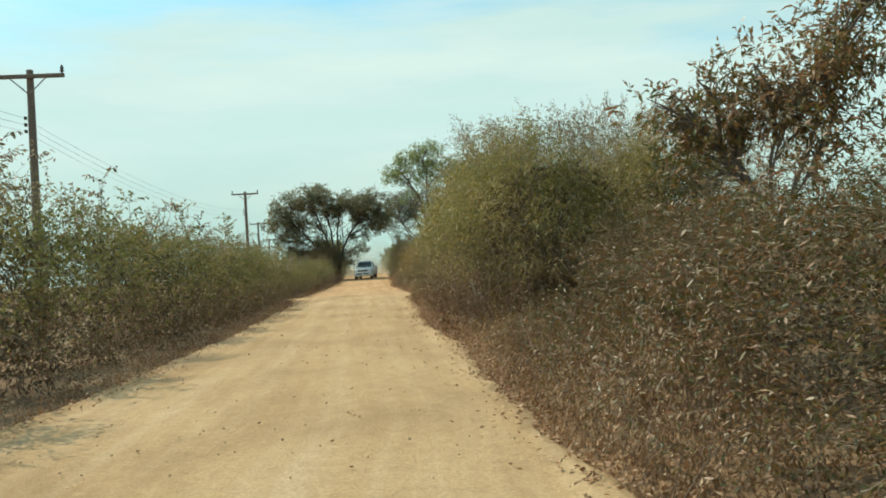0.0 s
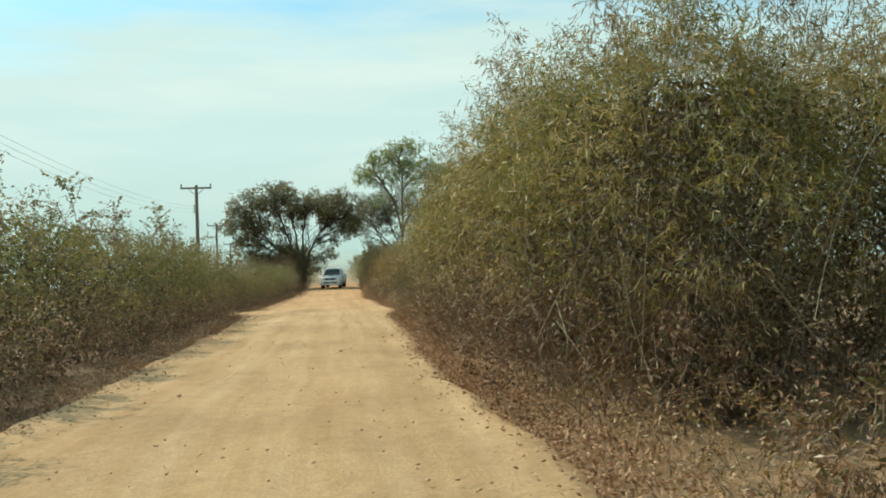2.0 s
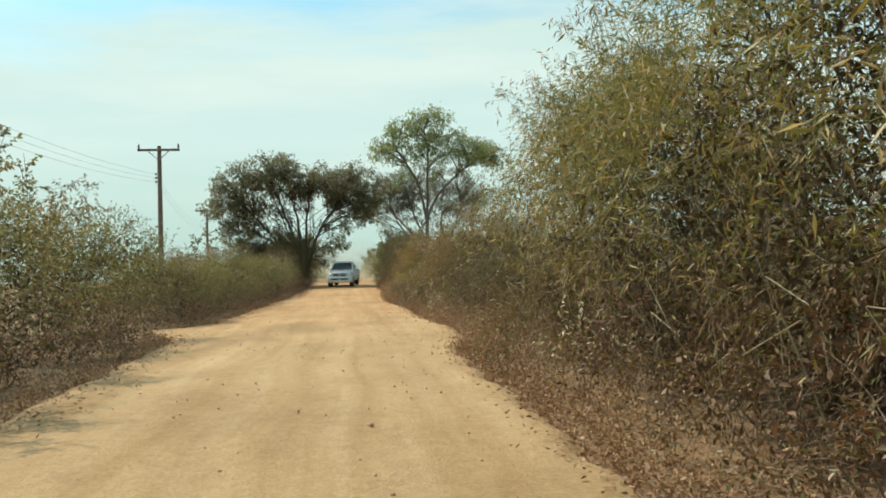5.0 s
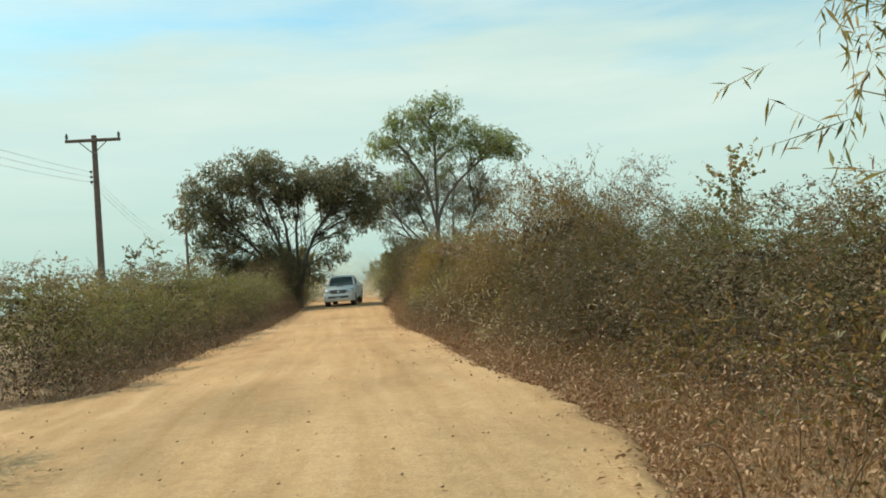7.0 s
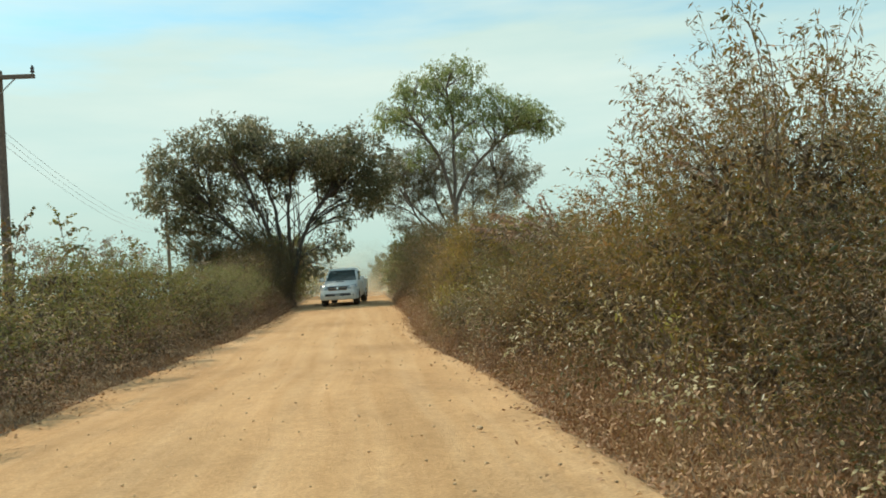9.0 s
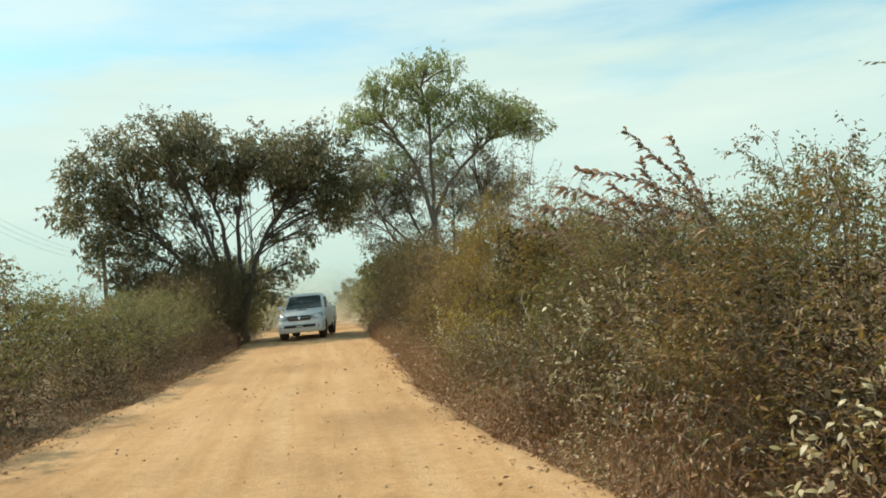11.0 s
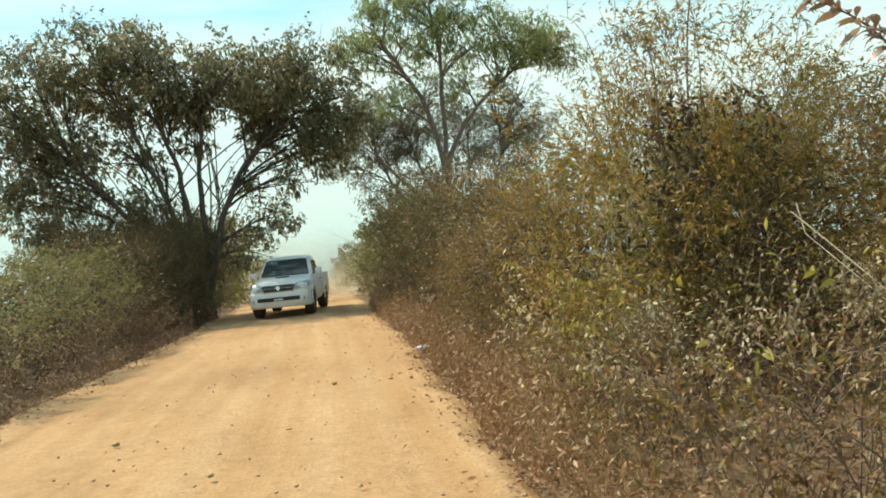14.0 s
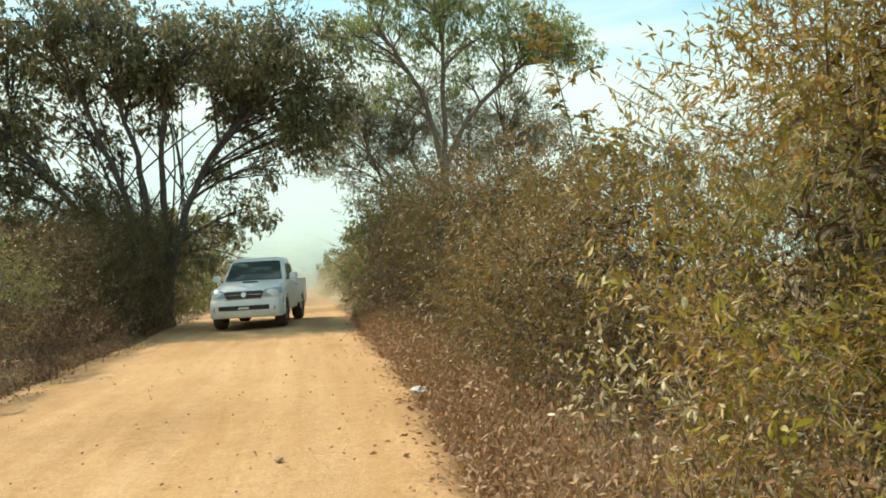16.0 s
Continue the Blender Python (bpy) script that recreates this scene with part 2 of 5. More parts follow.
BOUGH_LEAF = leaf_material("tan_bough_leaf", [(0.05, (0.150, 0.105, 0.060)), (0.40, (0.275, 0.165, 0.098)), (0.75, (0.410, 0.250, 0.155)), (0.96, (0.680, 0.530, 0.390))], 0.38, 0.34)
GREEN_LEAF = leaf_material("green_shrub_leaf", [(0.05, (0.108, 0.126, 0.033)), (0.45, (0.200, 0.203, 0.055)), (0.75, (0.295, 0.236, 0.078)), (0.93, (0.385, 0.240, 0.103)), (0.99, (0.610, 0.470, 0.300))], 0.50, 0.50)
# leaf tones raised above the tree's own dark green to imitate haze
DARK_TREE_LEAF = leaf_material("dark_tree_leaf", [(0.05, (0.112, 0.120, 0.062)), (0.5, (0.200, 0.195, 0.098)), (0.80, (0.310, 0.265, 0.145)), (0.96, (0.640, 0.550, 0.380))], 0.36, 0.48)
PALE_TREE_LEAF = leaf_material("pale_tree_leaf", [(0.05, (0.170, 0.215, 0.070)), (0.5, (0.290, 0.345, 0.110)), (0.80, (0.430, 0.450, 0.185)), (0.96, (0.600, 0.570, 0.340))], 0.42, 0.48)
GREY_TREE_LEAF = leaf_material("grey_tree_leaf", [(0.05, (0.150, 0.150, 0.085)), (0.5, (0.260, 0.245, 0.150)), (0.95, (0.450, 0.400, 0.290))], 0.5, 0.42)
# dusty leaves, lightened so their colour carries the dust haze before them
DUST_HAZE_LEAF = leaf_material("dust_haze_leaf", [(0.05, (0.125, 0.148, 0.046)), (0.45, (0.220, 0.225, 0.075)), (0.75, (0.300, 0.240, 0.100)), (0.97, (0.400, 0.330, 0.190))], 0.62, 0.50)
GREYISH_LEAF = leaf_material("greyish_leaf", [(0.05, (0.130, 0.115, 0.040)), (0.45, (0.240, 0.190, 0.075)), (0.75, (0.400, 0.310, 0.160)), (0.95, (0.740, 0.640, 0.440))], 0.45, 0.38)
LITTER_LEAF = leaf_material("fallen_leaf", [(0.05, (0.215, 0.098, 0.040)), (0.45, (0.345, 0.190, 0.088)), (0.75, (0.510, 0.315, 0.170)), (0.96, (0.720, 0.550, 0.360))], 0.6, 0.18, 0.3)
STRAW = leaf_material("dry_stalk", [(0.05, (0.185, 0.095, 0.036)), (0.45, (0.320, 0.180, 0.072)), (0.8, (0.460, 0.300, 0.135)), (0.96, (0.620, 0.500, 0.300))], 0.6, 0.25, 0.4)
TWIG = plain_material("twig_bark", (0.19, 0.13, 0.085), 0.75, 0, 0.35, 9.0)
CULM = plain_material("dry_culm", (0.34, 0.28, 0.17), 0.5, 0, 0.3, 6.0)
BARK = plain_material("dark_bark", (0.095, 0.078, 0.062), 0.85, 0, 0.4, 12.0, 0.6)
GREY_BARK = plain_material("grey_bark", (0.16, 0.125, 0.095), 0.85, 0, 0.4, 12.0, 0.6)
# brush inside the shrubs, toned dark to deepen the shade there
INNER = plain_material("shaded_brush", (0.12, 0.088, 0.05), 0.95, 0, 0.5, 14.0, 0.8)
POLE_WOOD = plain_material("weathered_pole", (0.17, 0.125, 0.095), 0.8, 0, 0.35, 18.0, 0.3)
PORCELAIN = plain_material("brown_porcelain", (0.07, 0.04, 0.03), 0.25, 0, 0.2)
STEEL = plain_material("galvanised_steel", (0.32, 0.32, 0.32), 0.45, 0.9, 0.2)
WIRE = plain_material("aluminium_wire", (0.30, 0.30, 0.30), 0.5, 0.6, 0.1)
ROAD = road_material()
SOIL = soil_material()
STONE = plain_material("ochre_stone", (0.46, 0.32, 0.18), 0.9, 0, 0.5, 40.0, 0.4)


# ---------------------------------------------------------------- mesh helpers
def part(name, bm, mat, parent=None, label=""):
    me = bpy.data.meshes.new(name)
    bm.to_mesh(me)
    bm.free()
    return finish(name, me, mat, parent, label)


def finish(name, me, mat, parent=None, label="", smooth=False):
    me.materials.append(mat)
    if smooth:
        me.polygons.foreach_set("use_smooth", [True] * len(me.polygons))
    ob = new(name, me)
    if parent:
        ob.parent = parent
    if label:
        tagged(ob, label)
    return ob


def raw_mesh(name, verts, faces):
    """A mesh from arrays: verts n x 3, faces m x 3 or m x 4."""
    verts, faces = np.asarray(verts, np.float32), np.asarray(faces, np.int32)
    me = bpy.data.meshes.new(name)
    n, k = faces.shape
    me.vertices.add(len(verts))
    me.vertices.foreach_set("co", verts.ravel())
    me.loops.add(n * k)
    me.loops.foreach_set("vertex_index", faces.ravel())
    me.polygons.add(n)
    me.polygons.foreach_set("loop_start", np.arange(0, n * k, k, dtype=np.int32))
    me.update(calc_edges=True)
    me.validate()
    return me


def unit(v):
    return v / np.maximum(np.linalg.norm(v, axis=-1, keepdims=True), 1e-9)


def leaf_mesh(name, rng, base, way, length, width, fine=False, droop=0.12):
    """Folded lance-shaped leaves."""
    n = len(base)
    way = unit(way)
    side = unit(np.cross(way, rng.normal(size=(n, 3)) * 0.7 + np.array([0, 0, 1.0])))
    face = np.cross(side, way)
    length, width = length[:, None], width[:, None]
    fold = width * rng.uniform(0.1, 0.35, (n, 1))
    drop = np.array([0, 0, -1.0]) * length * droop
    if not fine:
        mid = base + way * length * 0.42 + drop * 0.42
        tip = base + way * length + drop
        v = np.stack([base, mid + side * width / 2 + face * fold, tip, mid - side * width / 2 + face * fold], 1)
        f = np.array([[0, 1, 2], [0, 2, 3]])
        k = 4
    else:
        rows = [(0.14, 0.24), (0.34, 0.47), (0.60, 0.44), (0.83, 0.22)]
        spine = [base + way * length * u + drop * u * u + face * fold * 2.2 * u * (1 - u) for u, _ in rows]
        tip = base + way * length + drop
        right = [p + side * width * w + face * fold for p, (_, w) in zip(spine, rows)]
        left = [p - side * width * w + face * fold for p, (_, w) in zip(spine, rows)]
        v = np.stack([base] + right + [tip] + left[::-1], 1)
        f = np.array([[0, 1, 9], [1, 2, 8], [1, 8, 9], [2, 3, 7], [2, 7, 8], [3, 4, 6], [3, 6, 7], [4, 5, 6]])
        k = 10
    faces = (np.arange(n)[:, None, None] * k + f[None]).reshape(-1, 3)
    return raw_mesh(name, v.reshape(-1, 3), faces)


def tube_mesh(name, p0, p1, r0, r1, sides=3):
    """Tapered sticks."""
    p0, p1 = np.asarray(p0, float), np.asarray(p1, float)
    n = len(p0)
    d = unit(p1 - p0)
    a = unit(np.cross(d, np.where(np.abs(d[:, 2:]) > 0.9, [[1.0, 0, 0]], [[0, 0, 1.0]])))
    b = np.cross(d, a)
    turn = np.linspace(0, 2 * np.pi, sides, endpoint=False)
    ring = a[:, None] * np.cos(turn)[None, :, None] + b[:, None] * np.sin(turn)[None, :, None]
    v = np.concatenate([p0[:, None] + ring * np.reshape(r0, (-1, 1, 1)), p1[:, None] + ring * np.reshape(r1, (-1, 1, 1))], 1)
    i = np.arange(sides)
    f = np.stack([i, (i + 1) % sides, (i + 1) % sides + sides, i + sides], 1)
    faces = (np.arange(n)[:, None, None] * 2 * sides + f[None]).reshape(-1, 4)
    return raw_mesh(name, v.reshape(-1, 3), faces)


def bent(p, q, sag, rng, steps=4):
    """Points of a bowed stem from p to q."""
    p, q = np.asarray(p, float), np.asarray(q, float)
    t = np.linspace(0, 1, steps + 1)[:, None]
    bow = np.array([rng.normal() * 0.4, rng.normal() * 0.4, 1.0]) * sag
    return p + (q - p) * t + bow * (4 * t * (1 - t))


def sticks(name, lines, radii, sides=4):
    """Tapered stems along bent lines, each one joined from end to end."""
    verts, faces, n = [], [], 0
    turn = np.linspace(0, 2 * np.pi, sides, endpoint=False)
    i = np.arange(sides)
    ring_f = np.stack([i, (i + 1) % sides, (i + 1) % sides + sides, i + sides], 1)
    for line, (ra, rb) in zip(lines, radii):
        line = np.asarray(line, float)
        d = unit(np.gradient(line, axis=0))
        ref = np.array([1.0, 0, 0]) if abs(d[0, 2]) > 0.8 else np.array([0, 0, 1.0])
        a = unit(np.cross(d, ref))
        b = np.cross(d, a)
        r = np.linspace(ra, rb, len(line))[:, None, None]
        ring = a[:, None] * np.cos(turn)[None, :, None] + b[:, None] * np.sin(turn)[None, :, None]
        verts.append((line[:, None] + ring * r).reshape(-1, 3))
        for k in range(len(line) - 1):
            faces.append(ring_f + n + k * sides)
        n += len(line) * sides
    return raw_mesh(name, np.concatenate(verts), np.concatenate(faces))


# ---------------------------------------------------------------- ground
def rise(y):
    """Height of the road's course."""
    return np.interp(y, [-50, 50, 60, 68, 76, 84, 95, 110, 140, 400], [0, 0, 0.04, 0.14, 0.30, 0.46, 0.60, 0.68, 0.55, 0.3])


def value_noise(x, y, seed):
    xi, yi = np.floor(x), np.floor(y)
    fx, fy = x - xi, y - yi
    fx, fy = fx * fx * (3 - 2 * fx), fy * fy * (3 - 2 * fy)

    def h(a, b):
        s = np.sin(a * 127.1 + b * 311.7 + seed * 74.7) * 43758.5453
        return s - np.floor(s)
    return (h(xi, yi) * (1 - fx) + h(xi + 1, yi) * fx) * (1 - fy) + (h(xi, yi + 1) * (1 - fx) + h(xi + 1, yi + 1) * fx) * fy


def road_left(y):
    course = np.interp(y, [-20, 0, 5, 12, 26, 31, 36, 46, 52, 60, 64, 70, 78, 84], [-3.0, -3.0, -2.8, -2.6, -2.6, -2.8, -3.0, -3.1, -2.95, -2.8, -2.6, -2.35, -2.3, -2.4])
    bay = 2.2 * np.exp(-((y - 39.8) / 1.7) ** 4)
    return course - bay + 0.20 * (value_noise(y * 0.35, y * 0, 3) - 0.5) + 0.16 * (value_noise(y * 2.3, y * 0, 4) - 0.5)


def road_right(y):
    course = np.interp(y, [-20, 5, 9, 13, 18, 24, 29, 32, 34.5, 37.5, 42, 50, 55, 60, 64, 68, 76], [2.1, 2.25, 2.45, 2.1, 2.2, 2.4, 2.35, 2.5, 3.05, 3.15, 2.75, 2.8, 2.45, 2.35, 2.5, 2.7, 2.75])
    return course + 0.18 * (value_noise(y * 0.3, y * 0, 5) - 0.5) + 0.16 * (value_noise(y * 2.1, y * 0, 6) - 0.5)


def ground_height(x, y):
    """The soil beside and under the road."""
    off = np.clip((np.abs(x) - 3.0) / 60.0, 0, 1)
    return rise(y) - 0.05 + 0.05 * (value_noise(x * 0.9, y * 0.9, 9) - 0.5) * np.clip(np.abs(x) / 4, 0, 1) - 0.4 * off


def grid_mesh(name, xs, ys, z):
    X, Y = np.meshgrid(xs, ys)
    Z = z(X, Y)
    nx = len(xs)
    i, j = np.meshgrid(np.arange(nx - 1), np.arange(len(ys) - 1))
    a = (j * nx + i).ravel()
    return raw_mesh(name, np.stack([X, Y, Z], -1).reshape(-1, 3), np.stack([a, a + 1, a + nx + 1, a + nx], 1))


far = np.array([6, 8, 11, 15, 22, 35, 60, 110, 220, 450, 900, 1800.0])
ground = finish("ground", grid_mesh("ground", np.concatenate([-far[::-1], np.arange(-5.5, 5.6, 0.5), far]),
                                    np.concatenate([[-1500, -600, -200, -80, -40], np.arange(-25, 140, 1.0), [150, 170, 200, 260, 350, 500, 800, 1400, 2500.0]]), ground_height), SOIL, smooth=True)
tagged(ground, "dry brown soil strewn with leaf dust", "ground", kind="structure")

lane_y = np.concatenate([np.arange(-20, 80, 0.16), np.arange(80, 140, 0.5), np.arange(140, 420, 6)])
lane_u = np.linspace(0, 1, 78)
U, YY = np.meshgrid(lane_u, lane_y)
XL, XR = road_left(YY), road_right(YY)
XX = XL - 0.25 + U * (XR - XL + 0.5)
edge = np.minimum(XX - XL, XR - XX)
crown = 0.05 * (1 - ((XX + 0.25) / 2.7) ** 2)
ruts = sum(-0.014 * np.exp(-((XX - c - 0.12 * np.sin(YY * 0.11 + c)) / 0.22) ** 2) for c in (-1.75, -0.35, 0.35, 1.75))
rough = 0.020 * (value_noise(XX * 2.2, YY * 0.9, 11) - 0.5) + 0.012 * (value_noise(XX * 5.5, YY * 4.2, 12) - 0.5) + 0.03 * (value_noise(XX * 0.7, YY * 0.35, 13) - 0.5)
berm = 0.035 * np.exp(-((edge - 0.18) / 0.16) ** 2) * value_noise(XX * 3, YY * 1.8, 14)
ZZ = rise(YY) + 0.02 + crown + ruts + rough + berm - 0.14 * np.clip(0.06 - edge, 0, 1) / 0.3 - np.where(edge < -0.15, 0.06, 0)
nu = len(lane_u)
ii, jj = np.meshgrid(np.arange(nu - 1), np.arange(len(lane_y) - 1))
q = (jj * nu + ii).ravel()
road = finish("road", raw_mesh("road", np.stack([XX, YY, ZZ], -1).reshape(-1, 3), np.stack([q, q + 1, q + nu + 1, q + nu], 1)), ROAD, smooth=True)
tagged(road, "pale ochre sandy dirt road with worn tyre tracks", "road", kind="structure")


def road_height(x, y):
    return float(rise(y)) + 0.045 + 0.05 * (1 - ((x + 0.25) / 2.7) ** 2)


# ---------------------------------------------------------------- shrubs
def shrub(seed, r, h, twigs, per_twig, length, width, leaf, label, category="shrub", fine=False, droop=0.15, hang=0.0,
          sprays=0, spray_reach=1.2, stem=TWIG, twig_long=0.5, core=0.66, name="shrub", clump=1.0, bare=3, foot_wide=0.70, withered=None, dead_level=0.24, spray_leaf=None, hollows=()):
    """A many-stemmed shrub: stems, foliage along its twigs, and the dense brush inside."""
    rng = np.random.default_rng(seed)
    root = new(name)
    tagged(root, label, category, "roadside shrubs")

    def shell(zf, az):
        body = np.where(zf < 0.42, foot_wide + (1.0 - foot_wide) * zf / 0.42, np.sqrt(np.clip(1.0 - ((zf - 0.42) / 0.60) ** 2, 0.02, 1)))
        lobes = 1 + 0.16 * np.sin(az * 2 + seed) * np.cos(zf * 5 + seed) + 0.12 * np.sin(az * 5 + zf * 7 + seed * 2) + 0.07 * np.sin(az * 9 - zf * 13)
        return r * body * lobes

    # twigs gather in clumps, with darker hollows between them
    clumps = int(23 * r * h / clump)
    czf = np.where(rng.uniform(size=clumps) < 0.18, rng.uniform(0.74, 1.0, clumps), rng.uniform(0.02, 1.0, clumps) ** 0.85)
    front = rng.uniform(size=clumps) < 0.66
    caz = np.where(front, rng.uniform(-1.75, 1.75, clumps), rng.uniform(0, 2 * np.pi, clumps))
    ck = 1.04 - np.abs(rng.normal(0, 0.22, clumps))
    pick = rng.integers(0, clumps, twigs)
    zf = np.clip(czf[pick] + rng.normal(0, 0.17 * clump / h, twigs), 0.02, 1.0)
    az = caz[pick] + rng.normal(0, 0.17 * clump / r, twigs)
    k = np.clip(ck[pick] + rng.normal(0, 0.07, twigs), 0.35, 1.12)
    # a few deep hollows in the face of the plant
    for _ in range(int(6 * r * h / 4) if core else 0):
        hz, ha, hr = rng.uniform(0.10, 0.72), rng.uniform(-1.7, 1.7), rng.uniform(0.28, 0.58)
        near = np.sqrt(((zf - hz) * h) ** 2 + (np.sin(az - ha) * r) ** 2 + np.where(np.cos(az - ha) < 0, 9.0, 0.0)) < hr
        k = np.where(near, k * rng.uniform(0.35, 0.6), k)
    for hz, ha, hr in hollows:
        near = np.sqrt(((zf - hz) * h) ** 2 + (np.sin(az - ha) * r) ** 2 + np.where(np.cos(az - ha) < 0, 9.0, 0.0)) < hr
        k = np.where(near, k * 0.30, k)
    loose = rng.uniform(size=twigs) < (0.06 if hollows else 0.15)
    zf = np.where(loose, rng.uniform(0.02, 1.0, twigs), zf)
    az = np.where(loose, np.where(rng.uniform(size=twigs) < 0.6, rng.uniform(-1.75, 1.75, twigs), rng.uniform(0, 2 * np.pi, twigs)), az)
    top = h * (1 + 0.10 * np.sin(az * 3 + seed) + 0.06 * np.sin(az * 7 + 2 * seed))
    rad = shell(zf, az) * k
    at = np.stack([np.cos(az) * rad, np.sin(az) * rad, zf * top * (0.35 + 0.65 * np.minimum(k, 1) ** 0.5)], 1)
    out = np.stack([np.cos(az), np.sin(az), np.zeros(twigs)], 1)
    tend = rng.normal(0, 0.45, (clumps, 3))[pick]
    way = unit(out * rng.uniform(0.2, 0.9, (twigs, 1)) + np.array([0, 0, 1.0]) * (rng.uniform(-0.1, 0.9, (twigs, 1)) * (0.4 + zf[:, None]) - hang) + tend + rng.normal(0, 0.32, (twigs, 3)))
    reach = rng.uniform(0.5, 1.2, twigs) * twig_long
    end = at + way * reach[:, None]
    end[:, 2] = np.maximum(end[:, 2], 0.03)
    lines0, lines1 = at, end
    # leaves along the twigs
    s = np.tile(np.linspace(0.15, 1.0, per_twig), twigs) + rng.uniform(-0.05, 0.05, twigs * per_twig)
    i = np.repeat(np.arange(twigs), per_twig)
    base = at[i] + (end - at)[i] * s[:, None]
    lw = unit(way[i] * 0.7 + rng.normal(0, 0.6, (len(i), 3)) + np.array([0, 0, -hang]))
    size = rng.uniform(0.55, 1.15, len(i))
    leaf_l, leaf_w = length * size, width * size * rng.uniform(0.7, 1.1, len(i))
    # stems from the ground
    lines, radii = [], []
    for a in rng.choice(twigs, min(24 if core else 10, twigs), replace=False):
        foot = np.array([rng.normal(0, 0.22), rng.normal(0, 0.22), 0.0]) * r + at[a] * np.array([0.2, 0.2, 0])
        lines.append(bent(foot, at[a], rng.uniform(0.05, 0.25), rng, 5))
        radii.append((rng.uniform(0.003, 0.0075), 0.002))
    # bare stems that lean over the outside
    for _ in range(bare):
        a, da = rng.uniform(0, 2 * np.pi), rng.normal(0, 0.5)
        z0, z1 = rng.uniform(0.02, 0.3), rng.uniform(0.5, 0.85)
        p = np.array([np.cos(a) * float(shell(np.array(z0), np.array(a))), np.sin(a) * float(shell(np.array(z0), np.array(a))), z0 * h])
        q = np.array([np.cos(a + da) * float(shell(np.array(z1), np.array(a + da))) * 1.04, np.sin(a + da) * float(shell(np.array(z1), np.array(a + da))) * 1.04, z1 * h])
        lines.append(bent(p, q, 0.15, rng, 6))
        radii.append((0.006, 0.003))
    # long arching shoots above the crown
    sb, sw, sl, t0, t1 = [], [], [], [], []
    for _ in range(sprays):
        a = rng.uniform(0, 2 * np.pi)
        foot = np.array([np.cos(a), np.sin(a), 0]) * r * rng.uniform(0.1, 0.6) + np.array([0, 0, h * 0.72])
        lean = rng.uniform(0.2, 0.9)
        tip = foot + np.array([np.cos(a) * lean, np.sin(a) * lean, rng.uniform(0.35, 1.0)]) * spray_reach + np.array([0, 0, h * 0.2])
        arch = 0.18 + 0.25 * lean
        lines.append(bent(foot, tip, arch, np.random.default_rng(1), 6))
        radii.append((0.007, 0.0025))
        for _ in range(16):
            u = rng.uniform(0.3, 1.0)
            p = foot + (tip - foot) * u + np.array([0, 0, arch * 4 * u * (1 - u)])
            e = p + unit(rng.normal(0, 1, 3) + np.array([np.cos(a) * 0.5, np.sin(a) * 0.5, 0.1])) * rng.uniform(0.15, 0.42)
            t0.append(p)
            t1.append(e)
            for w in np.linspace(0.3, 1, 7):
                sb.append(p + (e - p) * w)
                sw.append(unit((e - p)) * 0.6 + rng.normal(0, 0.5, 3) + np.array([0, 0, -0.35]))
                sl.append(rng.uniform(0.7, 1.1))
    if sb and spray_leaf:
        # the shoots carry their own paler leaves
        sl = np.array(sl)
        tagged(finish("spray_foliage", leaf_mesh("spray_foliage", rng, np.array(sb), np.array(sw), length * sl, width * sl, fine, droop), spray_leaf, root, "pale dry leaves on long shoots"), kind="stuff")
    elif sb:
        base, lw = np.concatenate([base, sb]), np.concatenate([lw, sw])
        leaf_l, leaf_w = np.concatenate([leaf_l, length * np.array(sl)]), np.concatenate([leaf_w, width * np.array(sl)])
    if withered:
        # the lowest leaves have died and hang brown
        dead = base[:, 2] + rng.normal(0, 0.16 * h, len(base)) < dead_level * h
        tagged(finish("withered_foliage", leaf_mesh("withered_foliage", rng, base[dead], lw[dead] + np.array([0, 0, -0.5]), leaf_l[dead] * 0.9, leaf_w[dead] * 0.8, False, droop), withered, root,
                      "brown withered leaves"), kind="stuff")
        base, lw, leaf_l, leaf_w = base[~dead], lw[~dead], leaf_l[~dead], leaf_w[~dead]
    tagged(finish("foliage", leaf_mesh("foliage", rng, base, lw, leaf_l, leaf_w, fine, droop), leaf, root), kind="stuff")
    if t0:
        lines0, lines1 = np.concatenate([lines0, t0]), np.concatenate([lines1, t1])
    boughs = sticks("brushwood", lines, radii, 3)
    tagged(finish("brushwood", boughs, stem, root), kind="stuff")
    tagged(finish("fine_brushwood", leaf_mesh("fine_brushwood", rng, lines0, lines1 - lines0, np.linalg.norm(lines1 - lines0, axis=1), np.full(len(lines0), 0.006), False, 0.02), stem, root), kind="stuff")
    if not core:
        return root
    # dense brush inside, its dark colour standing in for deep shade
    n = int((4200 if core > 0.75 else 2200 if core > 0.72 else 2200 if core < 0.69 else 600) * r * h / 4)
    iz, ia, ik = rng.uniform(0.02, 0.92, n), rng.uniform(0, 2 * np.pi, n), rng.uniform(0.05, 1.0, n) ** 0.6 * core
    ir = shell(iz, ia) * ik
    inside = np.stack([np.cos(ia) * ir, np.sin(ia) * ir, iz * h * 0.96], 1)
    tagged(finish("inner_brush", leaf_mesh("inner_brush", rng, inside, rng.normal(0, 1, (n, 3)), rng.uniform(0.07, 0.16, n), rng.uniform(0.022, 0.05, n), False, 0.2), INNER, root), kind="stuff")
    return root


